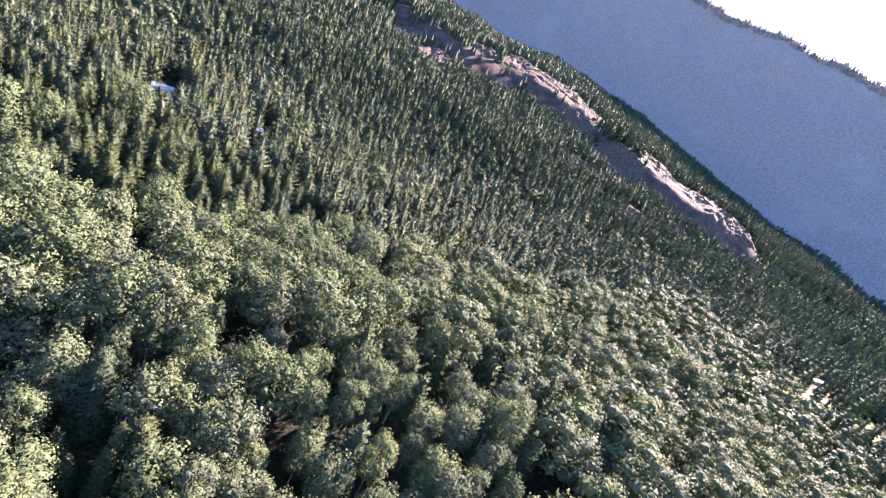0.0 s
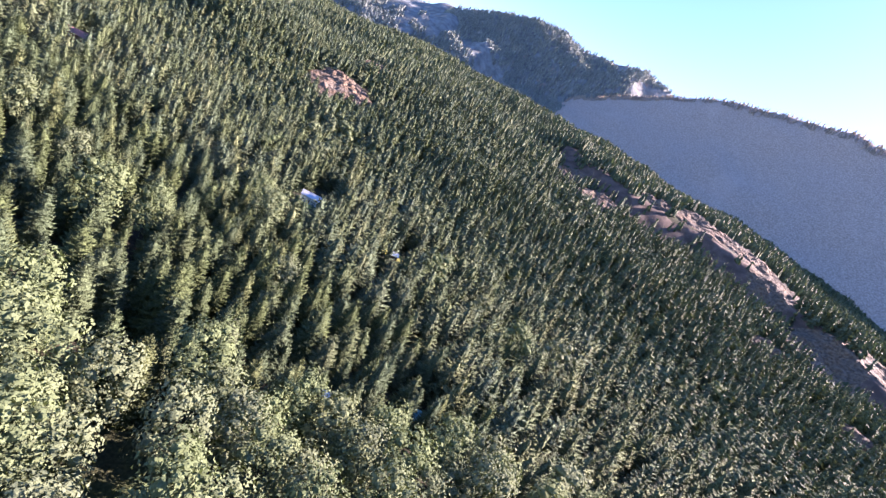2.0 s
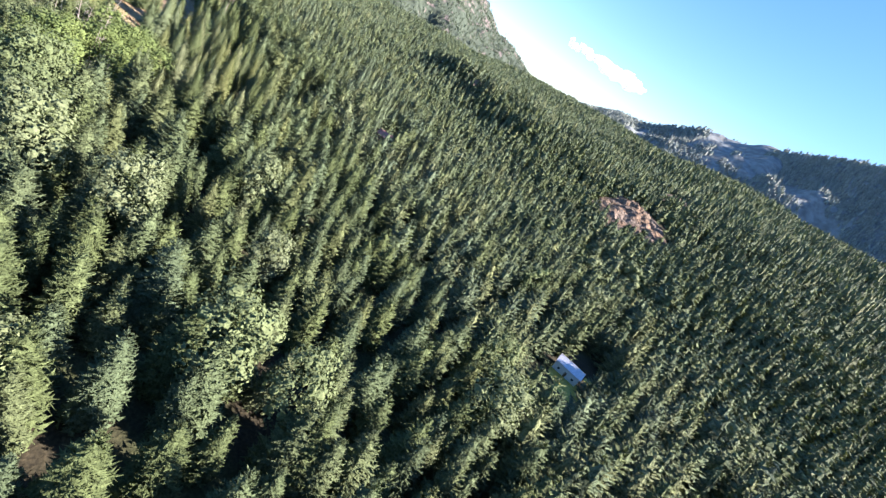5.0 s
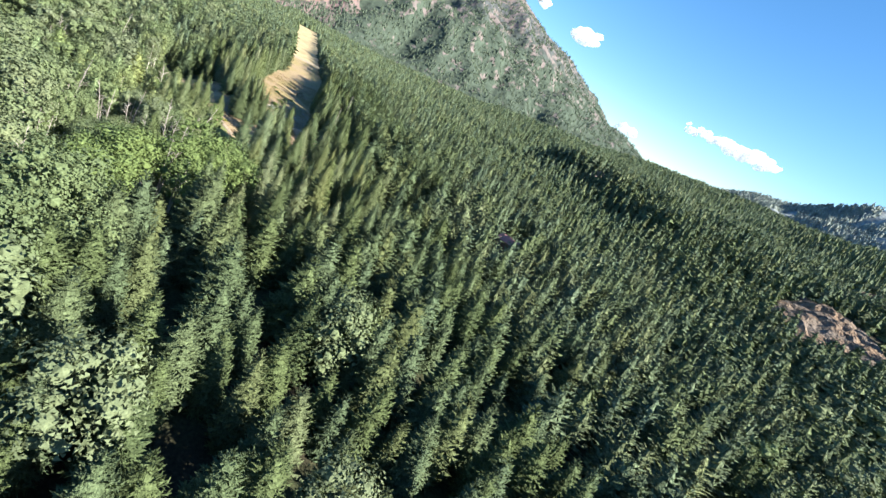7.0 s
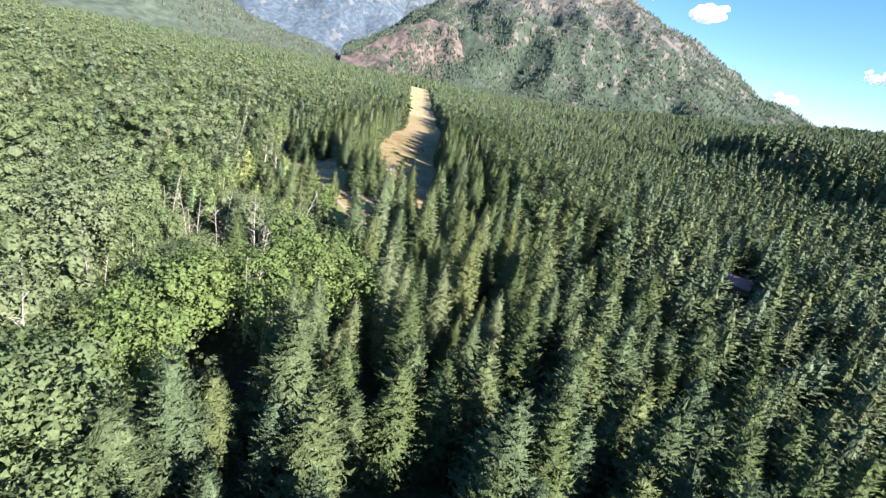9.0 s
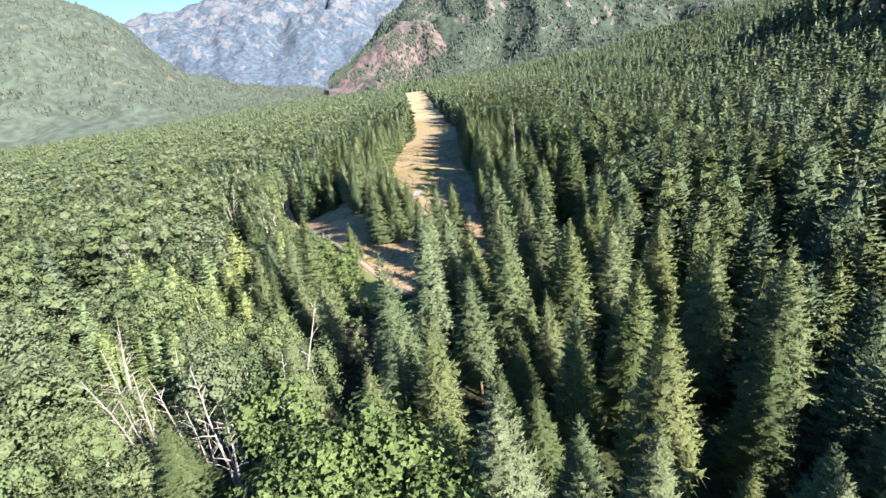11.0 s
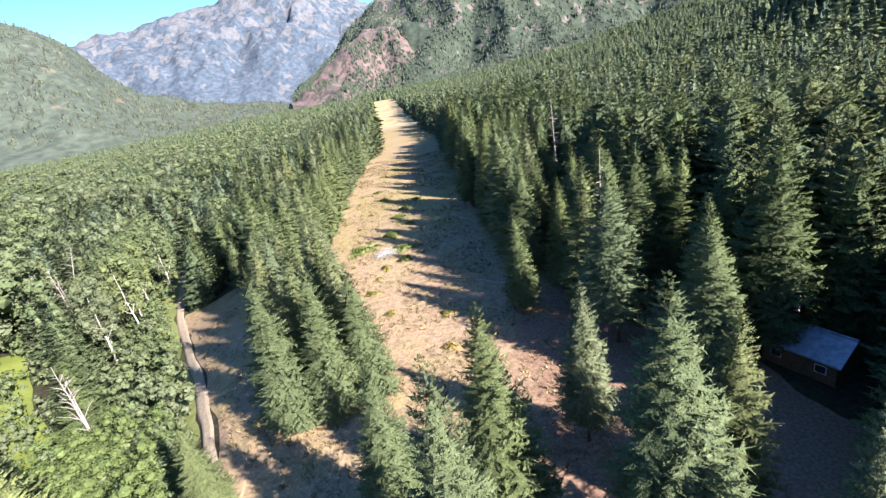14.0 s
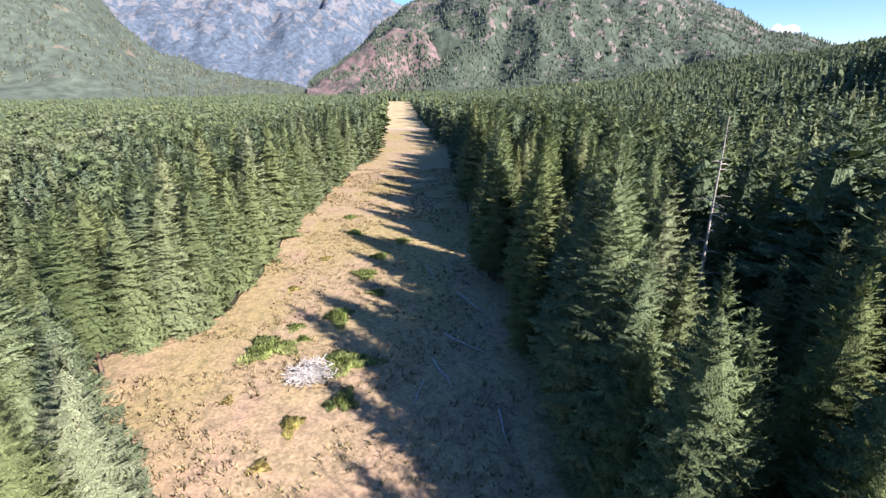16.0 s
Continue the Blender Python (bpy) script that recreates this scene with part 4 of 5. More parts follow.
def grow(kinds, spots):
    """One tree of the kinds on each spot (x, y), or (x, y, height, kind)."""
    g = random.Random(5)
    used = set()
    for p in spots:
        k = int(p[3]) if len(p) > 2 else g.randrange(len(kinds))
        s = p[2] / kinds[k]["tall"] if len(p) > 2 else g.uniform(0.8, 1.2)
        m = pose(p[0], p[1], float(land(p[0], p[1])), g.uniform(-2, 2), g.uniform(-2, 2), g.uniform(0, 360))
        tree = kinds[k]
        if k in used:
            tree = copy_thing(kinds[k], m)
        else:
            kinds[k].matrix_basis = m
            used.add(k)
        tree.scale = (s * g.uniform(0.92, 1.12),) * 2 + (s,)


# the straight forest edges along the strip
EDGE = []
for k in range(46):
    x = -300 - 4.6 * k + random.Random(k).uniform(-1.5, 1.5)
    if x < -349:
        EDGE.append((x, float(strip_hi(np.array(x))) + 2.2 + random.Random(k + 500).uniform(-1.6, 3.2), random.Random(k + 90).uniform(14.5, 25), (0, 2)[k % 2]))
    if x < -360:
        EDGE.append((x, float(strip_lo(np.array(x))) - 2.2 + random.Random(k + 700).uniform(-3, 1.4), random.Random(k + 190).uniform(14.5, 24), (1, 2, 3, 1)[k % 4]))
g = random.Random(15)
# kinds with the sunlit needle tone go mostly on the side facing the sun
OWN = [(x, y, g.uniform(12.5, 23.5), (0, 2)[k % 2] if y > 150 or x > -262 else (1, 3, 1, 0)[k % 4]) for k, (x, y) in enumerate(own_firs)]
grow(fir_kinds, ENTRY + EDGE + OWN)
# tall pale-stemmed trees along the foot of the terrace
ASPENS = [(-383, 84.5, 19, 2), (-389, 82, 20, 2), (-396, 81, 18, 2), (-401, 77, 20, 2), (-378, 80.5, 17, 2), (-393, 76, 19, 2), (-406, 82, 19, 2), (-372, 84, 18, 2)]
grow(leaf_kinds, ASPENS + [tuple(p) for p in own_broad])


# ---- dead trees ----
def make_snag(seed, height, spread, name="dead_tree", forks=1, label="bare grey dead conifer with broken branches", mat=grey_wood):
    g = np.random.default_rng(seed)
    tree = new(name)
    tagged(tree, label, "dead tree")
    for k in range(forks):
        z = np.linspace(-0.3, height * (1 - 0.12 * k), 9)
        tilt = g.normal(0, 0.10 if forks > 1 else 0.02, 2)
        stem = np.column_stack([np.cumsum(g.normal(0, 0.07, (9, 2)), 0) + tilt * z[:, None], z])
        part("trunk", rod(stem, np.linspace(0.22, 0.035, 9), 7), mat, tree, smooth_shade=True)
        for w in range(34 if forks == 1 else 14):
            u = g.uniform(0.28, 0.97)
            root = np.array([np.interp(u * height * (1 - 0.12 * k), z, stem[:, i]) for i in range(3)])
            a, r = g.uniform(0, 6.28), spread * (1.15 - u) * g.uniform(0.5, 1.2)
            up = g.uniform(-0.25, 0.2) if forks == 1 else g.uniform(0.5, 1.1)
            tip = root + np.array([np.cos(a) * r, np.sin(a) * r, up * r])
            part("branch", rod([root, (root + tip) / 2 + [0, 0, 0.08 * r], tip], [0.065, 0.045, 0.02], 4), mat, tree)
    return tree


for seed, x, y, h, spread, forks in ((1, -369.6, 175.2, 25, 2.8, 1), (2, -334.7, 167.2, 22, 2.0, 1), (3, -396, 64, 18, 4.0, 3), (4, -391, 61, 16, 3.5, 2), (5, -342, 97, 14, 4.0, 2), (6, -231, 118, 16, 3.6, 3), (7, -250, 112, 15, 3.5, 2), (8, -238, 104, 15, 3.5, 2), (9, -222, 126, 15, 3.5, 2), (10, -452, 66, 15, 3.6, 3), (11, -226, 122, 20, 3.4, 3), (12, -243, 118, 21, 3.6, 3), (13, -251, 121, 20, 3.4, 2), (14, -205, 104, 20, 3.8, 3), (15, -236, 84, 20, 4.0, 3), (16, -252, 73, 21, 4.0, 3), (17, -256, 107, 21, 3.4, 2), (18, -214, 96, 20, 3.6, 3), (19, -228, 98, 20, 3.4, 2), (20, -292, 46, 20, 4.0, 3), (21, -275, 87, 21, 3.6, 3), (22, -258, 101, 22, 3.8, 3), (23, -321, 66, 20, 3.8, 3), (24, -236.5, 93, 21, 3.4, 2), (25, -222, 93, 21, 3.6, 3), (26, -294, 49, 18, 3.6, 2)):
    snag = make_snag(seed, h, spread, forks=forks, label="bare grey dead conifer with broken branches" if forks == 1 else "leafless grey broadleaf tree with forked trunks")
    snag.matrix_basis = pose(x, y, float(land(x, y)), 0, 0, seed * 70)


# ---- undergrowth, bushes and grass ----
shrub_spots = np.concatenate([scattered(rng, -440, -290, 45, 122, 3.3), scattered(rng, -290, -170, 45, 122, 5.0)])
shrub_spots = shrub_spots[(off_line(shrub_spots, LANE) > 2.6) & (shrub_spots[:, 1] < lane_line(shrub_spots[:, 0]) - 1.5) & ~out_of_view(shrub_spots)]
shrub_spots = shrub_spots[np.min([np.hypot(shrub_spots[:, 0] - hx, shrub_spots[:, 1] - hy) / r for hx, hy, r in ((-345, 89, 5), (-362, 76, 6), (-378, 63, 6))], axis=0) > 1]
leaf_low = [unit(leafy_crown(np.random.default_rng(800 + k), 16, 9, 5, 140, 1.0, 0.1, 0.5)[:3], 16) for k in range(5)]
mouth = scattered(rng, -304, -264, 116, 166, 2.6)
mouth = mouth[((mouth[:, 0] > -293 + 5 * fbm(mouth[:, 1] / 9, mouth[:, 0] / 9, 2, 44)) | (mouth[:, 1] < 122 + 0.25 * (mouth[:, 0] + 304))) & (rng.random(len(mouth)) < 0.8)]
forest("undergrowth_mouth", leaf_low, with_size(mouth, 0.8, 2.6, 0.8, 1.3), leaves, "low green bushes below the mouth of the strip")
forest("undergrowth", leaf_low, with_size(shrub_spots, 2.0, 4.6, 0.8, 1.2), leaves, "thick green undergrowth below the terrace")

young = scattered(np.random.default_rng(91), -338, -292, 84, 124, 3.6)
gap = lane_line(young[:, 0]) - young[:, 1]
young = young[(off_line(young, LANE) > 3.2) & (gap > 2.5) & (gap < 20)]
forest("young_broadleaf_trees", leaf_mid, with_size(young, 4.0, 8.0, 1.1, 1.5), leaves_bright, "thick young light green broadleaf trees beside the lane")

pond_x = np.arange(-386.0, -338.0, 2.0)
draped("pond", pond_x, lambda x: 60 + (-378 - x) * -0.75 - 3.5, lambda x: 60 + (-378 - x) * -0.75 + 3.5, 6, pond_mat, 0.25, "bright green weed-covered pond", "pond", 1.5)

straw_mat = foliage("dry_blades", [(0.25, (0.22, 0.165, 0.095)), (0.5, (0.37, 0.285, 0.170)), (0.75, (0.25, 0.215, 0.105))])


def tuft(g):
    """A tuft of grass blades, 1 m high."""
    vs, fs = [], []
    for k in range(6):
        a = g.uniform(0, 6.28)
        o, c = np.array([np.cos(a), np.sin(a), 0]), np.array([-np.sin(a), np.cos(a), 0])
        at = len(vs)
        vs += [o * 0.1 - c * 0.16, o * 0.1 + c * 0.16, o * g.uniform(0.3, 0.9) + np.array([0, 0, g.uniform(0.6, 1.0)])]
        fs.append((at, at + 1, at + 2))
    return rounded(np.array(vs), np.array(fs), lambda p: p - [0, 0, 1], 0.2)


tufts = scattered(rng, -500, -294, 92, 175, 0.78)
keep = ((tufts[:, 1] > strip_lo(tufts[:, 0])) & (tufts[:, 1] < strip_hi(tufts[:, 0]))) | ((tufts[:, 0] > -386) & (tufts[:, 1] > lane_line(tufts[:, 0]) + 2) & (tufts[:, 1] < strip_lo(tufts[:, 0]) + 1))
tufts = tufts[keep & (wave(tufts[:, 0] / 5, tufts[:, 1] / 5, 33) > 0.44)]
forest("grass_tufts", [tuft(np.random.default_rng(900 + k)) for k in range(6)], with_size(tufts, 0.2, 0.85), straw_mat, "dry straw-coloured grass tufts")


yellowish = foliage("yellowing_leaves", [(0.3, (0.38, 0.35, 0.13)), (0.7, (0.50, 0.41, 0.18))], 0.3, each="tree", vary=0.3)
fresh_blades = foliage("green_blades", [(0.3, (0.19, 0.245, 0.085)), (0.7, (0.25, 0.30, 0.115))], 0.3, each="tree", vary=0.3)


def make_patch(seed, mat, label):
    """A low thicket of green grass and leaves, 1 m in radius and knee-high."""
    g = np.random.default_rng(seed)
    patch = new("bush")
    tagged(patch, label, "bush", "bushes on the strip")
    vs, fs = [], []
    for k in range(2200):
        a, r = g.uniform(0, 6.28), g.random() ** 0.6
        r *= 0.8 + 0.3 * math.sin(3 * a + seed) + 0.15 * math.sin(7 * a)
        root = np.array([r * np.cos(a), r * np.sin(a), 0.45 * max(0, 1 - r) * g.random()])
        o = g.normal(size=3) * [1, 1, 0]
        o /= np.linalg.norm(o)
        c = np.array([-o[1], o[0], 0])
        at = len(vs)
        vs += [root - c * 0.022, root + c * 0.022, root + o * g.uniform(0.03, 0.12) + [0, 0, g.uniform(0.10, 0.24)]]
        fs.append((at, at + 1, at + 2))
    part("crown", rounded(np.array(vs), np.array(fs), lambda p: p * [0.7, 0.7, 1] - [0, 0, 0.6], 0.2), mat, patch)
    part("stem", joined([rod([(0.4 * np.cos(k), 0.4 * np.sin(k), -0.1), (0.5 * np.cos(k), 0.5 * np.sin(k), 0.3)], [0.03, 0.01], 5) for k in range(6)]), bark, patch)
    return patch


green_bush = make_patch(51, fresh_blades, "flat green leafy thicket in dry grass")
dry_bush = make_patch(52, yellowish, "low yellowing tussock in dry grass")
for base, spots in ((green_bush, ((-388, 141.5, 2.3), (-377.5, 143.5, 2.7), (-371, 143.5, 1.6), (-402, 144, 1.9), (-381, 134.5, 2.6), (-424, 141, 1.8), (-436, 139, 1.4), (-318.5, 160, 1.0), (-395, 146, 1.2), (-386, 136.5, 1.0), (-383, 138, 0.9), (-410, 146, 1.6), (-418, 150, 1.5))),
                    (dry_bush, ((-368, 139.5, 1.3), (-357.5, 136.7, 1.2), (-349, 139.5, 1.0), (-343, 135, 1.0), (-363.5, 138, 0.8), (-340, 152, 1.4), (-345, 148, 1.2), (-372, 133, 0.7), (-317, 125.5, 1.2), (-398, 134, 0.9), (-336, 147, 1.2), (-410, 137, 1.0)))):
    for k, (x, y, s) in enumerate(spots):
        m = pose(x, y, float(land(x, y)) + 0.08, 0, 0, k * 77)
        bush = copy_thing(base, m) if k else base
        bush.matrix_basis = m
        bush.scale = (s * 1.25, s * (0.8 + 0.09 * (k % 5)), min(s, 2))

bleached = plain("bleached_wood", (0.42, 0.40, 0.38), 0.85, 4.0, 0.3)
pile = new("brush_pile")
tagged(pile, "heap of bleached grey cut branches on dry grass", "brush pile")
pile.matrix_basis = pose(-375.6, 140.0, float(land(-375.6, 140)) + 0.3)
g = np.random.default_rng(60)
stick_meshes = []
for k in range(6):
    n_pts = 5
    line = np.column_stack([np.linspace(-1.2, 1.2, n_pts), np.cumsum(g.normal(0, 0.12, n_pts)), np.cumsum(g.normal(0, 0.08, n_pts))])
    twig = [rod(line, np.linspace(0.05, 0.012, n_pts), 5)] + [rod([line[i], line[i] + [0.5, g.normal(0, 0.4), 0.3]], [0.025, 0.008], 4) for i in (1, 2, 3)]
    stick_meshes.append(mesh_of("branch", *joined(twig), bleached))
for k in range(90):
    stick = new("branch", stick_meshes[k % 6])
    stick.parent = pile
    a, r = g.uniform(0, 6.28), 1.9 * math.sqrt(g.random())
    stick.matrix_basis = pose(r * math.cos(a), r * math.sin(a), 0.1 + 0.8 * (1 - r / 2.0) * g.random(), g.uniform(-25, 25), g.uniform(-25, 25), g.uniform(0, 360))


def fallen_log(x, y, turn, length, thick):
    g = np.random.default_rng(int(abs(x * 10)))
    u = np.linspace(-0.5, 0.5, 7)
    line = np.column_stack([u * length, np.cumsum(g.normal(0, 0.06, 7)), np.full(7, thick * 0.9) + np.abs(u) * 0.1])
    log = new("fallen_log")
    tagged(log, "bleached fallen trunk lying in dry grass", "log", "fallen logs")
    part("trunk", rod(line, np.linspace(thick, thick * 0.45, 7), 8), bleached, log, smooth_shade=True)
    for k in (1, 2, 4, 5):
        tip = line[k] + [0.4 * g.normal(), 0.6 * g.normal(), g.uniform(0.2, 0.7)]
        part("branch", rod([line[k], tip], [thick * 0.25, thick * 0.1], 5), bleached, log)
    log.matrix_basis = pose(x, y, float(land(x, y)) + 0.1, 0, 0, turn)


for x, y, turn, length, thick in LOGS:
    fallen_log(x, y, turn, length, thick)


# ---- bare rock on the hill ----
def rock_patch(x, y, r, seed):
    """A bare outcrop: broken rock ledges that stand out of the slope."""
    nr, na = 12, 30
    R_, A_ = np.meshgrid(np.linspace(0, 1, nr), np.linspace(0, 2 * np.pi, na), indexing="ij")
    rim = r * (0.75 + 0.5 * wave(3 + np.cos(A_) * 1.7, 3 + np.sin(A_) * 1.7, seed))
    X, Y = x + np.cos(A_) * R_ * rim * 1.35, y + np.sin(A_) * R_ * rim
    ledge = wave(X / 7, Y / 7, seed + 1) + 0.6 * wave(X / 2.8, Y / 2.8, seed + 2)
    Z = land(X, Y) + (1.0 + np.floor(ledge * 5) / 5 * 5.0) * (1 - R_ ** 3) - 0.4
    ob = new("rock_outcrop", mesh_of("rock_outcrop", np.stack([X, Y, Z], -1).reshape(-1, 3), grid_faces(nr, na), rock_mat))
    return tagged(ob, "bare tan and reddish rock ledges on the wooded hillside", "rock", "rock outcrops")


for k, (x, y, r) in enumerate(ROCKS):
    rock_patch(x, y, r * 1.1, 40 + k * 3)


# ---- trees on the far slopes ----
def slope_trees(name, mt, count, lo, hi, keep, mat, label, small=9, tall=17, arc=(0.0, 1.0)):
    """Firs spread over a mountain's lower slopes."""
    az, dist, X, Y, Z = mt
    nu, nv = X.shape
    i = rng.uniform(arc[0] * (nu - 1), arc[1] * (nu - 1.001), count)
    j = rng.uniform(lo * (nv - 1), hi * (nv - 1), count)
    a, c = i.astype(int), j.astype(int)
    u, v = i - a, j - c
    P = [G[a, c] * (1 - u) * (1 - v) + G[a + 1, c] * u * (1 - v) + G[a, c + 1] * (1 - u) * v + G[a + 1, c + 1] * u * v for G in (X, Y, Z)]
    ok = fbm(P[0] / 160, P[1] / 160, 3, 77) > keep
    spots = np.column_stack([P[0], P[1], P[2] - 1, rng.uniform(small, tall, count), rng.uniform(1.0, 1.5, count)])[ok]
    forest(name, fir_rim, spots, mat, label)


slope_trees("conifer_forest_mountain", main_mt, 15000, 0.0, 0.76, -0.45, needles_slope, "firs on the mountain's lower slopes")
slope_trees("conifer_forest_hill_middle", mid_mt, 15000, 0.30, 0.77, -0.28, needles_hazy, "firs on the wooded hill, haze in their pale colour", 13, 24, (0.2, 0.95))
slope_trees("conifer_forest_sunward", sun_mt, 3500, 0.70, 0.75, -0.6, needles_sunward_haze, "firs below the low sun, haze in their pale colour")
slope_trees("forest_valley_side", left_mt, 13000, 0.12, 0.9, -0.35, leaves_far, "green woods on the valley side, greyed for haze")
slope_trees("conifer_forest_crag", red_mt, 5200, 0.0, 0.95, -0.12, needles_slope, "scattered firs on the reddish crag")


# ---- buildings ----
def box(x0, x1, y0, y1, z0, z1):
    v = np.array([(x, y, z) for x in (x0, x1) for y in (y0, y1) for z in (z0, z1)], float)
    q = [(0, 1, 3, 2), (4, 6, 7, 5), (0, 4, 5, 1), (2, 3, 7, 6), (0, 2, 6, 4), (1, 5, 7, 3)]
    return v, np.array([t for a, b_, c, d in q for t in ((a, b_, c), (a, c, d))])


def gable(length, width, z0, rise, over):
    """Two sloping roof slabs with thickness; and the two gable ends under them."""
    h, w, t = length / 2 + over, width / 2 + over, 0.18
    drop = rise * over / (width / 2)
    slabs = []
    for s in (-1, 1):
        v = np.array([(x, y, z) for x in (-h, h) for y, z in ((0, z0 + rise), (s * w, z0 - drop), (s * w, z0 - drop + t), (0, z0 + rise + t))], float)
        q = [(0, 1, 2, 3), (7, 6, 5, 4), (0, 4, 5, 1), (1, 5, 6, 2), (2, 6, 7, 3), (3, 7, 4, 0)]
        slabs.append((v, np.array([p for a, b_, c, d in q for p in ((a, b_, c), (a, c, d))])))
    ends = []
    for x in (-length / 2, length / 2):
        v = np.array([(x + e, y, z) for e in (-0.08, 0.08) for y, z in ((-width / 2, z0), (width / 2, z0), (0, z0 + rise))])
        ends.append((v, np.array([(0, 1, 2), (3, 5, 4), (0, 3, 4), (0, 4, 1), (1, 4, 5), (1, 5, 2), (2, 5, 3), (2, 3, 0)])))
    return slabs, ends


glass_mat, n, l, bsdf = material("window_glass", 0.05)
bsdf.inputs["Base Color"].default_value = (0.03, 0.04, 0.05, 1)
bsdf.inputs["Specular IOR Level"].default_value = 0.6
silver = plain("bare_metal_roof", (0.62, 0.64, 0.68), 0.35, 2.0, 0.15, 0.7)
blue_metal = plain("blue_grey_metal_roof", (0.34, 0.39, 0.50), 0.35, 2.0, 0.3, 0.4)
rose = plain("faded_red_roof", (0.33, 0.17, 0.16), 0.7, 2.0, 0.2)
brown_wall = plain("brown_boards", (0.16, 0.10, 0.065), 0.85, 5.0, 0.3)
white_wall = plain("white_paint", (0.74, 0.74, 0.72), 0.6, 2.0, 0.08)
teal = plain("teal_sheet", (0.12, 0.36, 0.36), 0.5, 2.0, 0.2)
orange = plain("rusty_roof", (0.38, 0.17, 0.08), 0.7, 2.0, 0.3)


def cabin(x, y, turn, length, width, height, rise, wall_mat, roof_mat, label, name="cabin", chimney=None):
    """A hut with four walls, a pitched roof, door and windows."""
    hut = new(name)
    tagged(hut, label, "hut" if name != "house" else "house")
    hut.matrix_basis = pose(x, y, float(land(x, y)), 0, 0, turn)
    a, c = length / 2, width / 2
    for w in (box(-a, a, -c, -c + 0.15, -0.3, height), box(-a, a, c - 0.15, c, -0.3, height), box(-a, -a + 0.15, -c + 0.15, c - 0.15, -0.3, height), box(a - 0.15, a, -c + 0.15, c - 0.15, -0.3, height)):
        part("wall", w, wall_mat, hut)
    slabs, ends = gable(length, width, height, rise, 0.4)
    for s in slabs:
        part("roof", s, roof_mat, hut)
    for e in ends:
        part("gable", e, wall_mat, hut)
    part("ridge_cap", box(-a - 0.4, a + 0.4, -0.15, 0.15, height + rise + 0.14, height + rise + 0.24), roof_mat, hut)
    part("door", box(-0.45, 0.45, -c - 0.06, -c - 0.004, 0, min(2.0, height - 0.2)), brown_wall, hut)
    for s in (-1, 1):
        frame_ob = part("window", box(s * a * 0.6 - 0.5, s * a * 0.6 + 0.5, -c - 0.05, -c - 0.004, 1.0, min(1.9, height - 0.2)), white_wall, hut)
        part("pane", box(s * a * 0.6 - 0.42, s * a * 0.6 + 0.42, -c - 0.07, -c - 0.054, 1.08, min(1.82, height - 0.28)), glass_mat, frame_ob)
    if chimney:
        cx, cy, r, top = chimney
        flue = part("chimney", rod([(cx, cy, height - 0.5), (cx, cy, top)], [r, r], 10), white_wall, hut, "white flue pipe")
        part("cap", rod([(cx, cy, top - 0.02), (cx, cy, top + 0.25)], [r * 1.4, r * 0.4], 10), white_wall, flue)
    return hut


cabin(-318.5, 181, 20, 6.5, 4.6, 2.6, 1.5, brown_wall, blue_metal, "small dark hut with a blue-grey metal roof among firs", chimney=(-2.2, 1.0, 0.45, 6.3))
cabin(-128, 266.5, 28, 9.5, 6, 3.4, 1.5, white_wall, silver, "white hut with a bare metal roof in a forest clearing")
cabin(-297, 260, 45, 12, 7.5, 3.6, 2.2, brown_wall, rose, "large house with a faded red roof among firs", "house")
cabin(-77, 271, 35, 5, 4, 2.4, 1.0, brown_wall, silver, "small brown shed with a pale metal roof", "shed")
cabin(-38, 157, 10, 4, 3, 2.4, 0.8, white_wall, silver, "small white shed under broadleaf trees", "shed")
cabin(-19, 174, 50, 5, 3.5, 2.4, 0.9, brown_wall, teal, "brown shed with a teal sheet roof", "shed")
cabin(2, 178.5, -20, 4.5, 3, 2.2, 0.7, white_wall, silver, "small pale shed beside trees", "shed")
cabin(-556, 52, 15, 9, 6, 3.0, 1.8, brown_wall, orange, "brown hut with a rusty roof beside the woods")
cabin(306, 198, 30, 14, 8, 3.5, 2.0, white_wall, blue_metal, "farm building with a blue metal roof", "house")
cabin(330, 271, 9, 56, 3.4, 2.4, 0.5, white_wall, silver, "long low farm shed with a white metal roof", "shed")

table = new("picnic_table")
tagged(table, "weathered pale wooden picnic table under the firs", "table")
table.matrix_basis = pose(-325, 174, float(land(-325, 174)), 0, 0, 35)
for k in range(5):
    part("plank", box(-0.9, 0.9, -0.36 + 0.15 * k, -0.23 + 0.15 * k, 0.71, 0.75), white_wall, table)
for s in (-1, 1):
    part("bench", box(-0.9, 0.9, s * 0.72 - 0.13, s * 0.72 + 0.13, 0.41, 0.45), white_wall, table)
    part("leg", box(s * 0.65 - 0.04, s * 0.65 + 0.04, -0.7, 0.7, 0.33, 0.409), grey_wood, table)
    for q in (-1, 1):
        part("leg", rod([(s * 0.65, q * 0.62, 0), (s * 0.65, q * 0.25, 0.709)], [0.045, 0.045], 6), grey_wood, table)

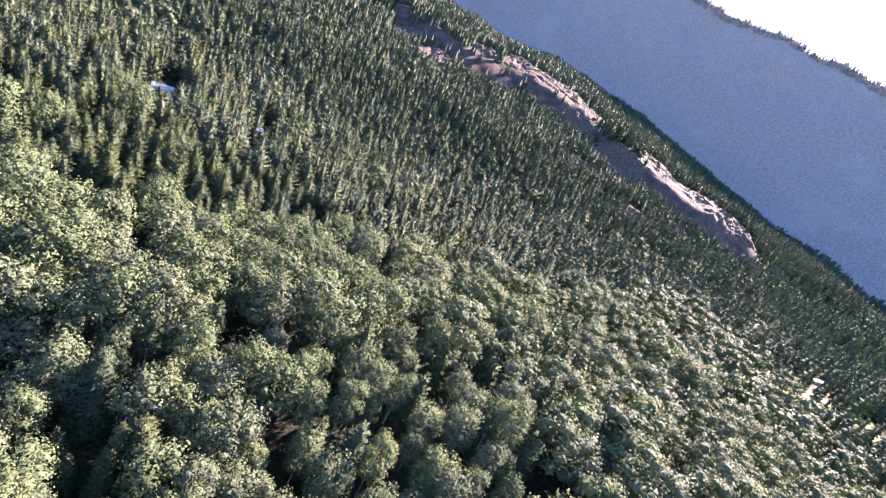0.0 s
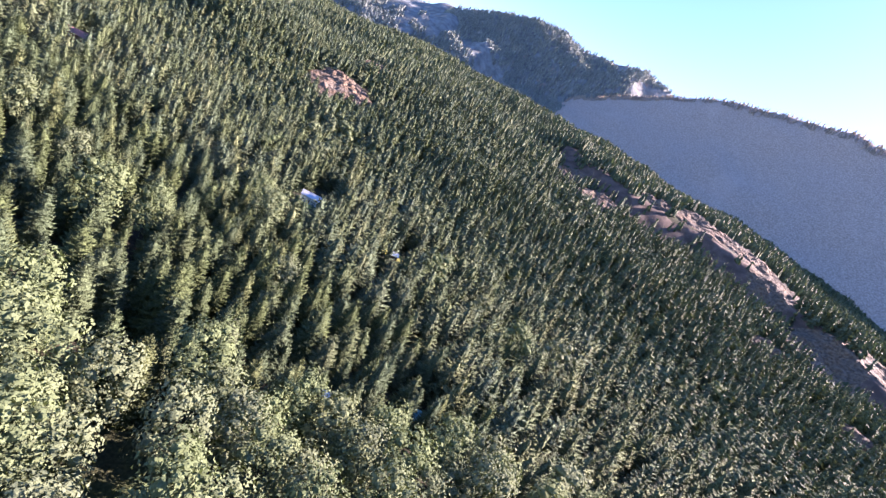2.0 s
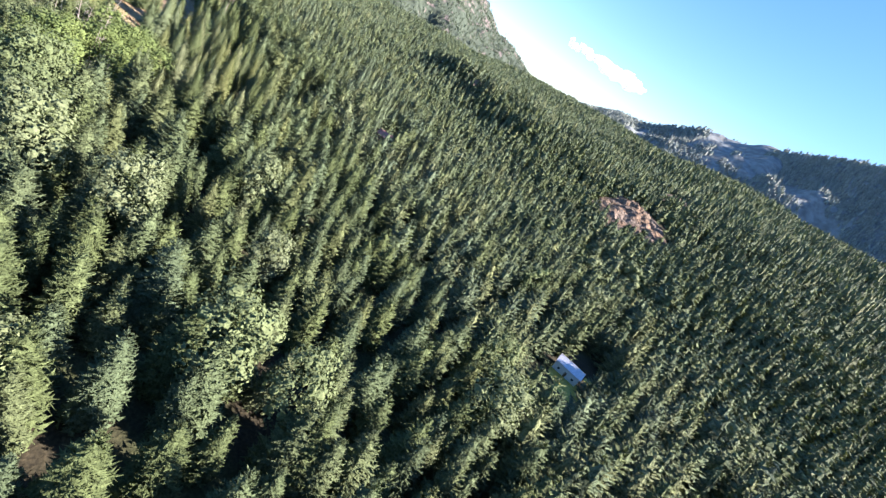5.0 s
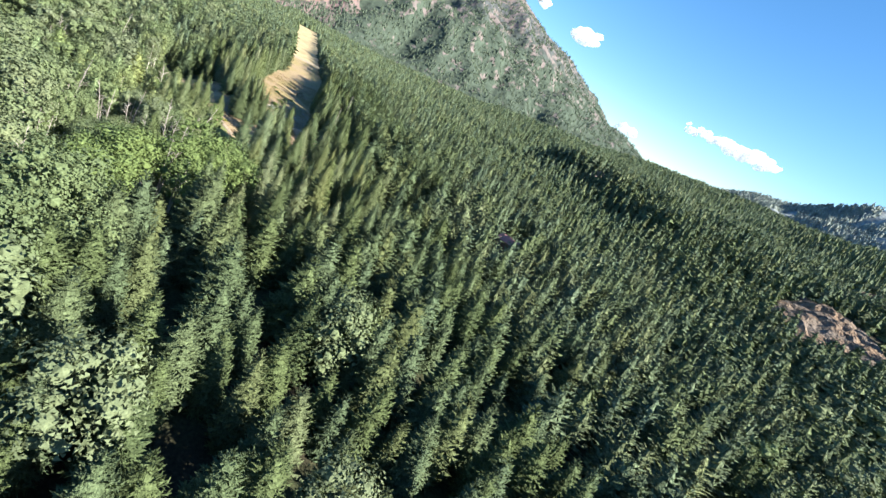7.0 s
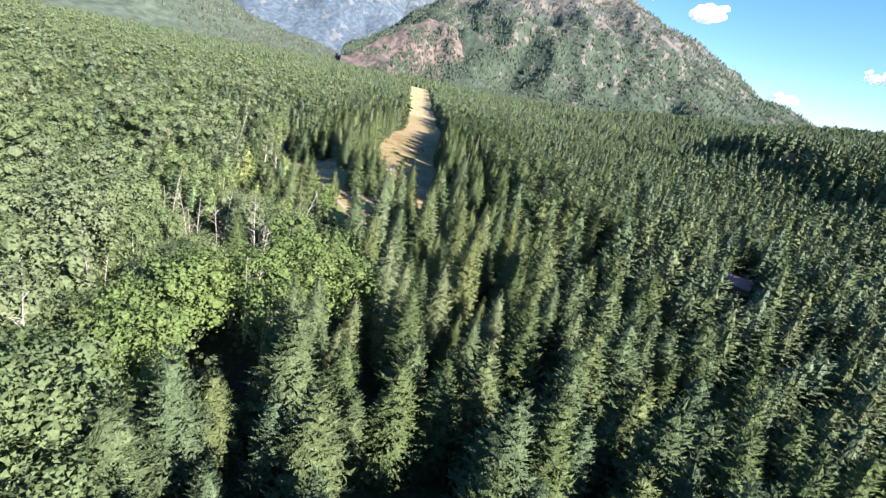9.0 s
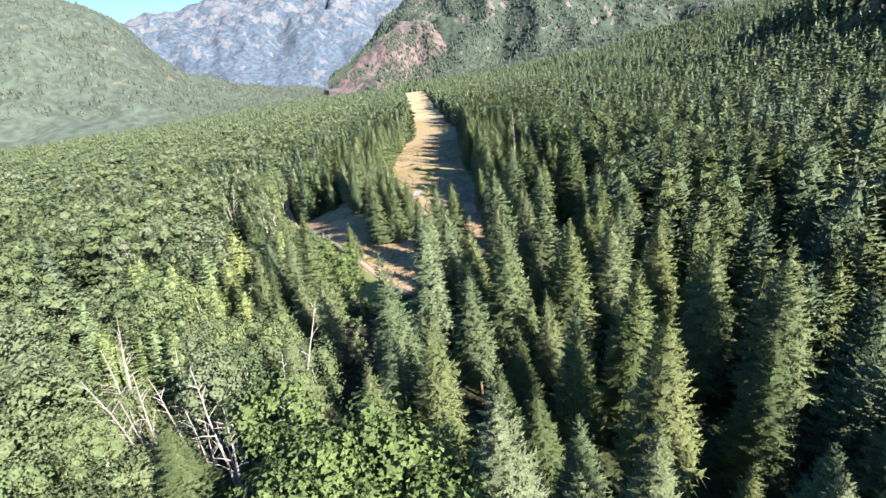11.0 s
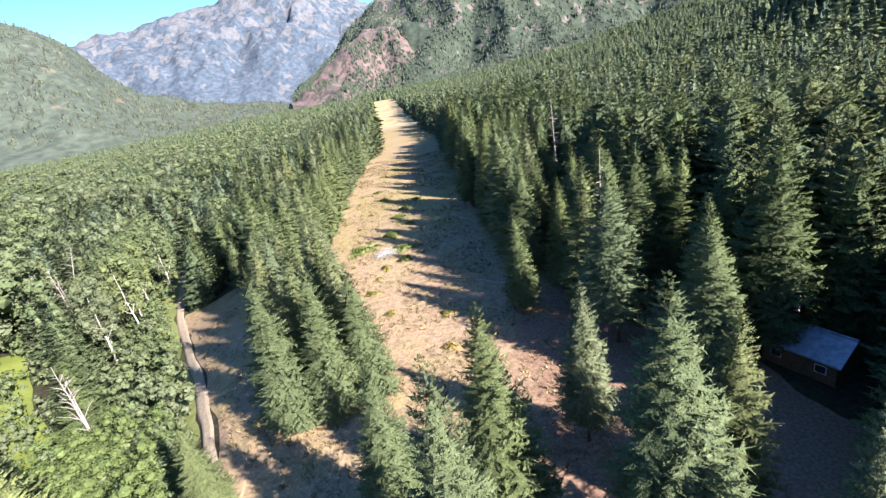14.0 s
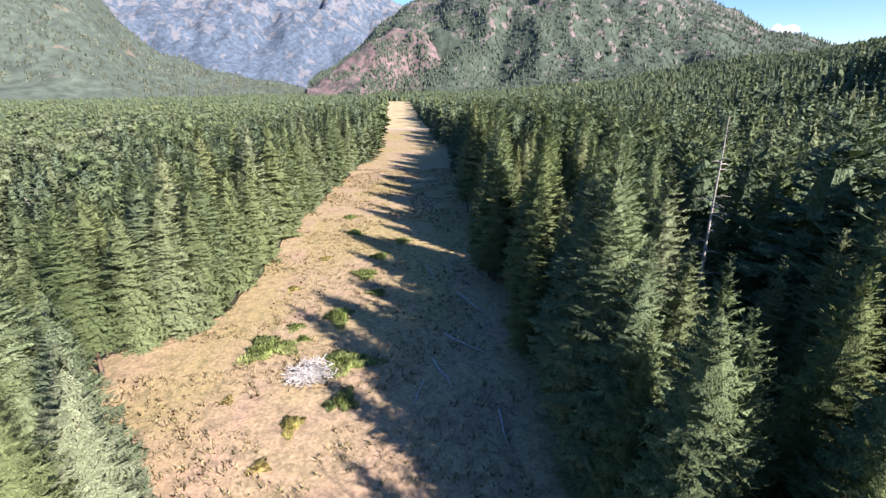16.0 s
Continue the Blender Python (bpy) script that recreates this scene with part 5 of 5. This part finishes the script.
# ---- clouds ----
cloud_mat, n, l, bsdf = material("cloud", 1.0)
bsdf.inputs["Base Color"].default_value = (0.92, 0.93, 0.95, 1)
# added glow stands in for sunlight scattered inside the cloud
bsdf.inputs["Emission Color"].default_value, bsdf.inputs["Emission Strength"].default_value = (0.85, 0.92, 1.0, 1), 0.2
tr = n.new("ShaderNodeBsdfTranslucent")
tr.inputs[0].default_value = (0.95, 0.95, 0.97, 1)
mix = n.new("ShaderNodeMixShader")
mix.inputs[0].default_value = 0.5
l.new(bsdf.outputs[0], mix.inputs[1])
l.new(tr.outputs[0], mix.inputs[2])
thin_air = n.new("ShaderNodeBsdfTransparent")
wisp = n.new("ShaderNodeMixShader")
l.new(ramp(n, l, noise_tex(n, l, 0.022, 9.0), [(0.34, (1, 1, 1)), (0.70, (0, 0, 0))]), wisp.inputs[0])
l.new(mix.outputs[0], wisp.inputs[1])
l.new(thin_air.outputs[0], wisp.inputs[2])
l.new(wisp.outputs[0], n["Material Output"].inputs["Surface"])


def cloud(seed, az0, az1, el, thick, puffs):
    """A small fair-weather cloud between two bearings, of many soft puffs."""
    g = np.random.default_rng(seed)
    bm = bmesh.new()
    for k in range(3 * puffs):
        u = (k + g.random()) / (3 * puffs)
        d = 3950
        a, e = radians(az0 + (az1 - az0) * u), radians(el + g.normal(0, 0.22) * thick)
        r = d * radians(thick) * (0.30 + 0.45 * math.sin(math.pi * min(0.95, 0.08 + u))) * g.uniform(0.4, 0.95)
        m = Matrix.Translation((-220 - math.sin(a) * d, 130 + math.cos(a) * d, 60 + d * math.tan(e))) @ Matrix.Diagonal((1.3, 1.3, 0.72, 1)) @ Matrix.Scale(r, 4)
        bmesh.ops.create_icosphere(bm, subdivisions=3, radius=1.0, matrix=m)
    for v in bm.verts:
        v.co += Vector(noise.noise_vector(v.co * 0.02)) * 16 + Vector(noise.noise_vector(v.co * 0.06)) * 7
    me = bpy.data.meshes.new("cloud")
    bm.to_mesh(me)
    bm.free()
    me.materials.append(cloud_mat)
    for p in me.polygons:
        p.use_smooth = True
    tagged(new("cloud", me), "small white fair-weather cloud", "cloud", "clouds", "structure")


cloud(1, 36.5, 46.5, 7.3, 1.1, 16)
cloud(2, 59.6, 62.4, 10.5, 1.3, 9)
cloud(3, 50.6, 53.0, 4.4, 0.7, 7)
cloud(4, 66.2, 67.6, 11.6, 0.7, 5)
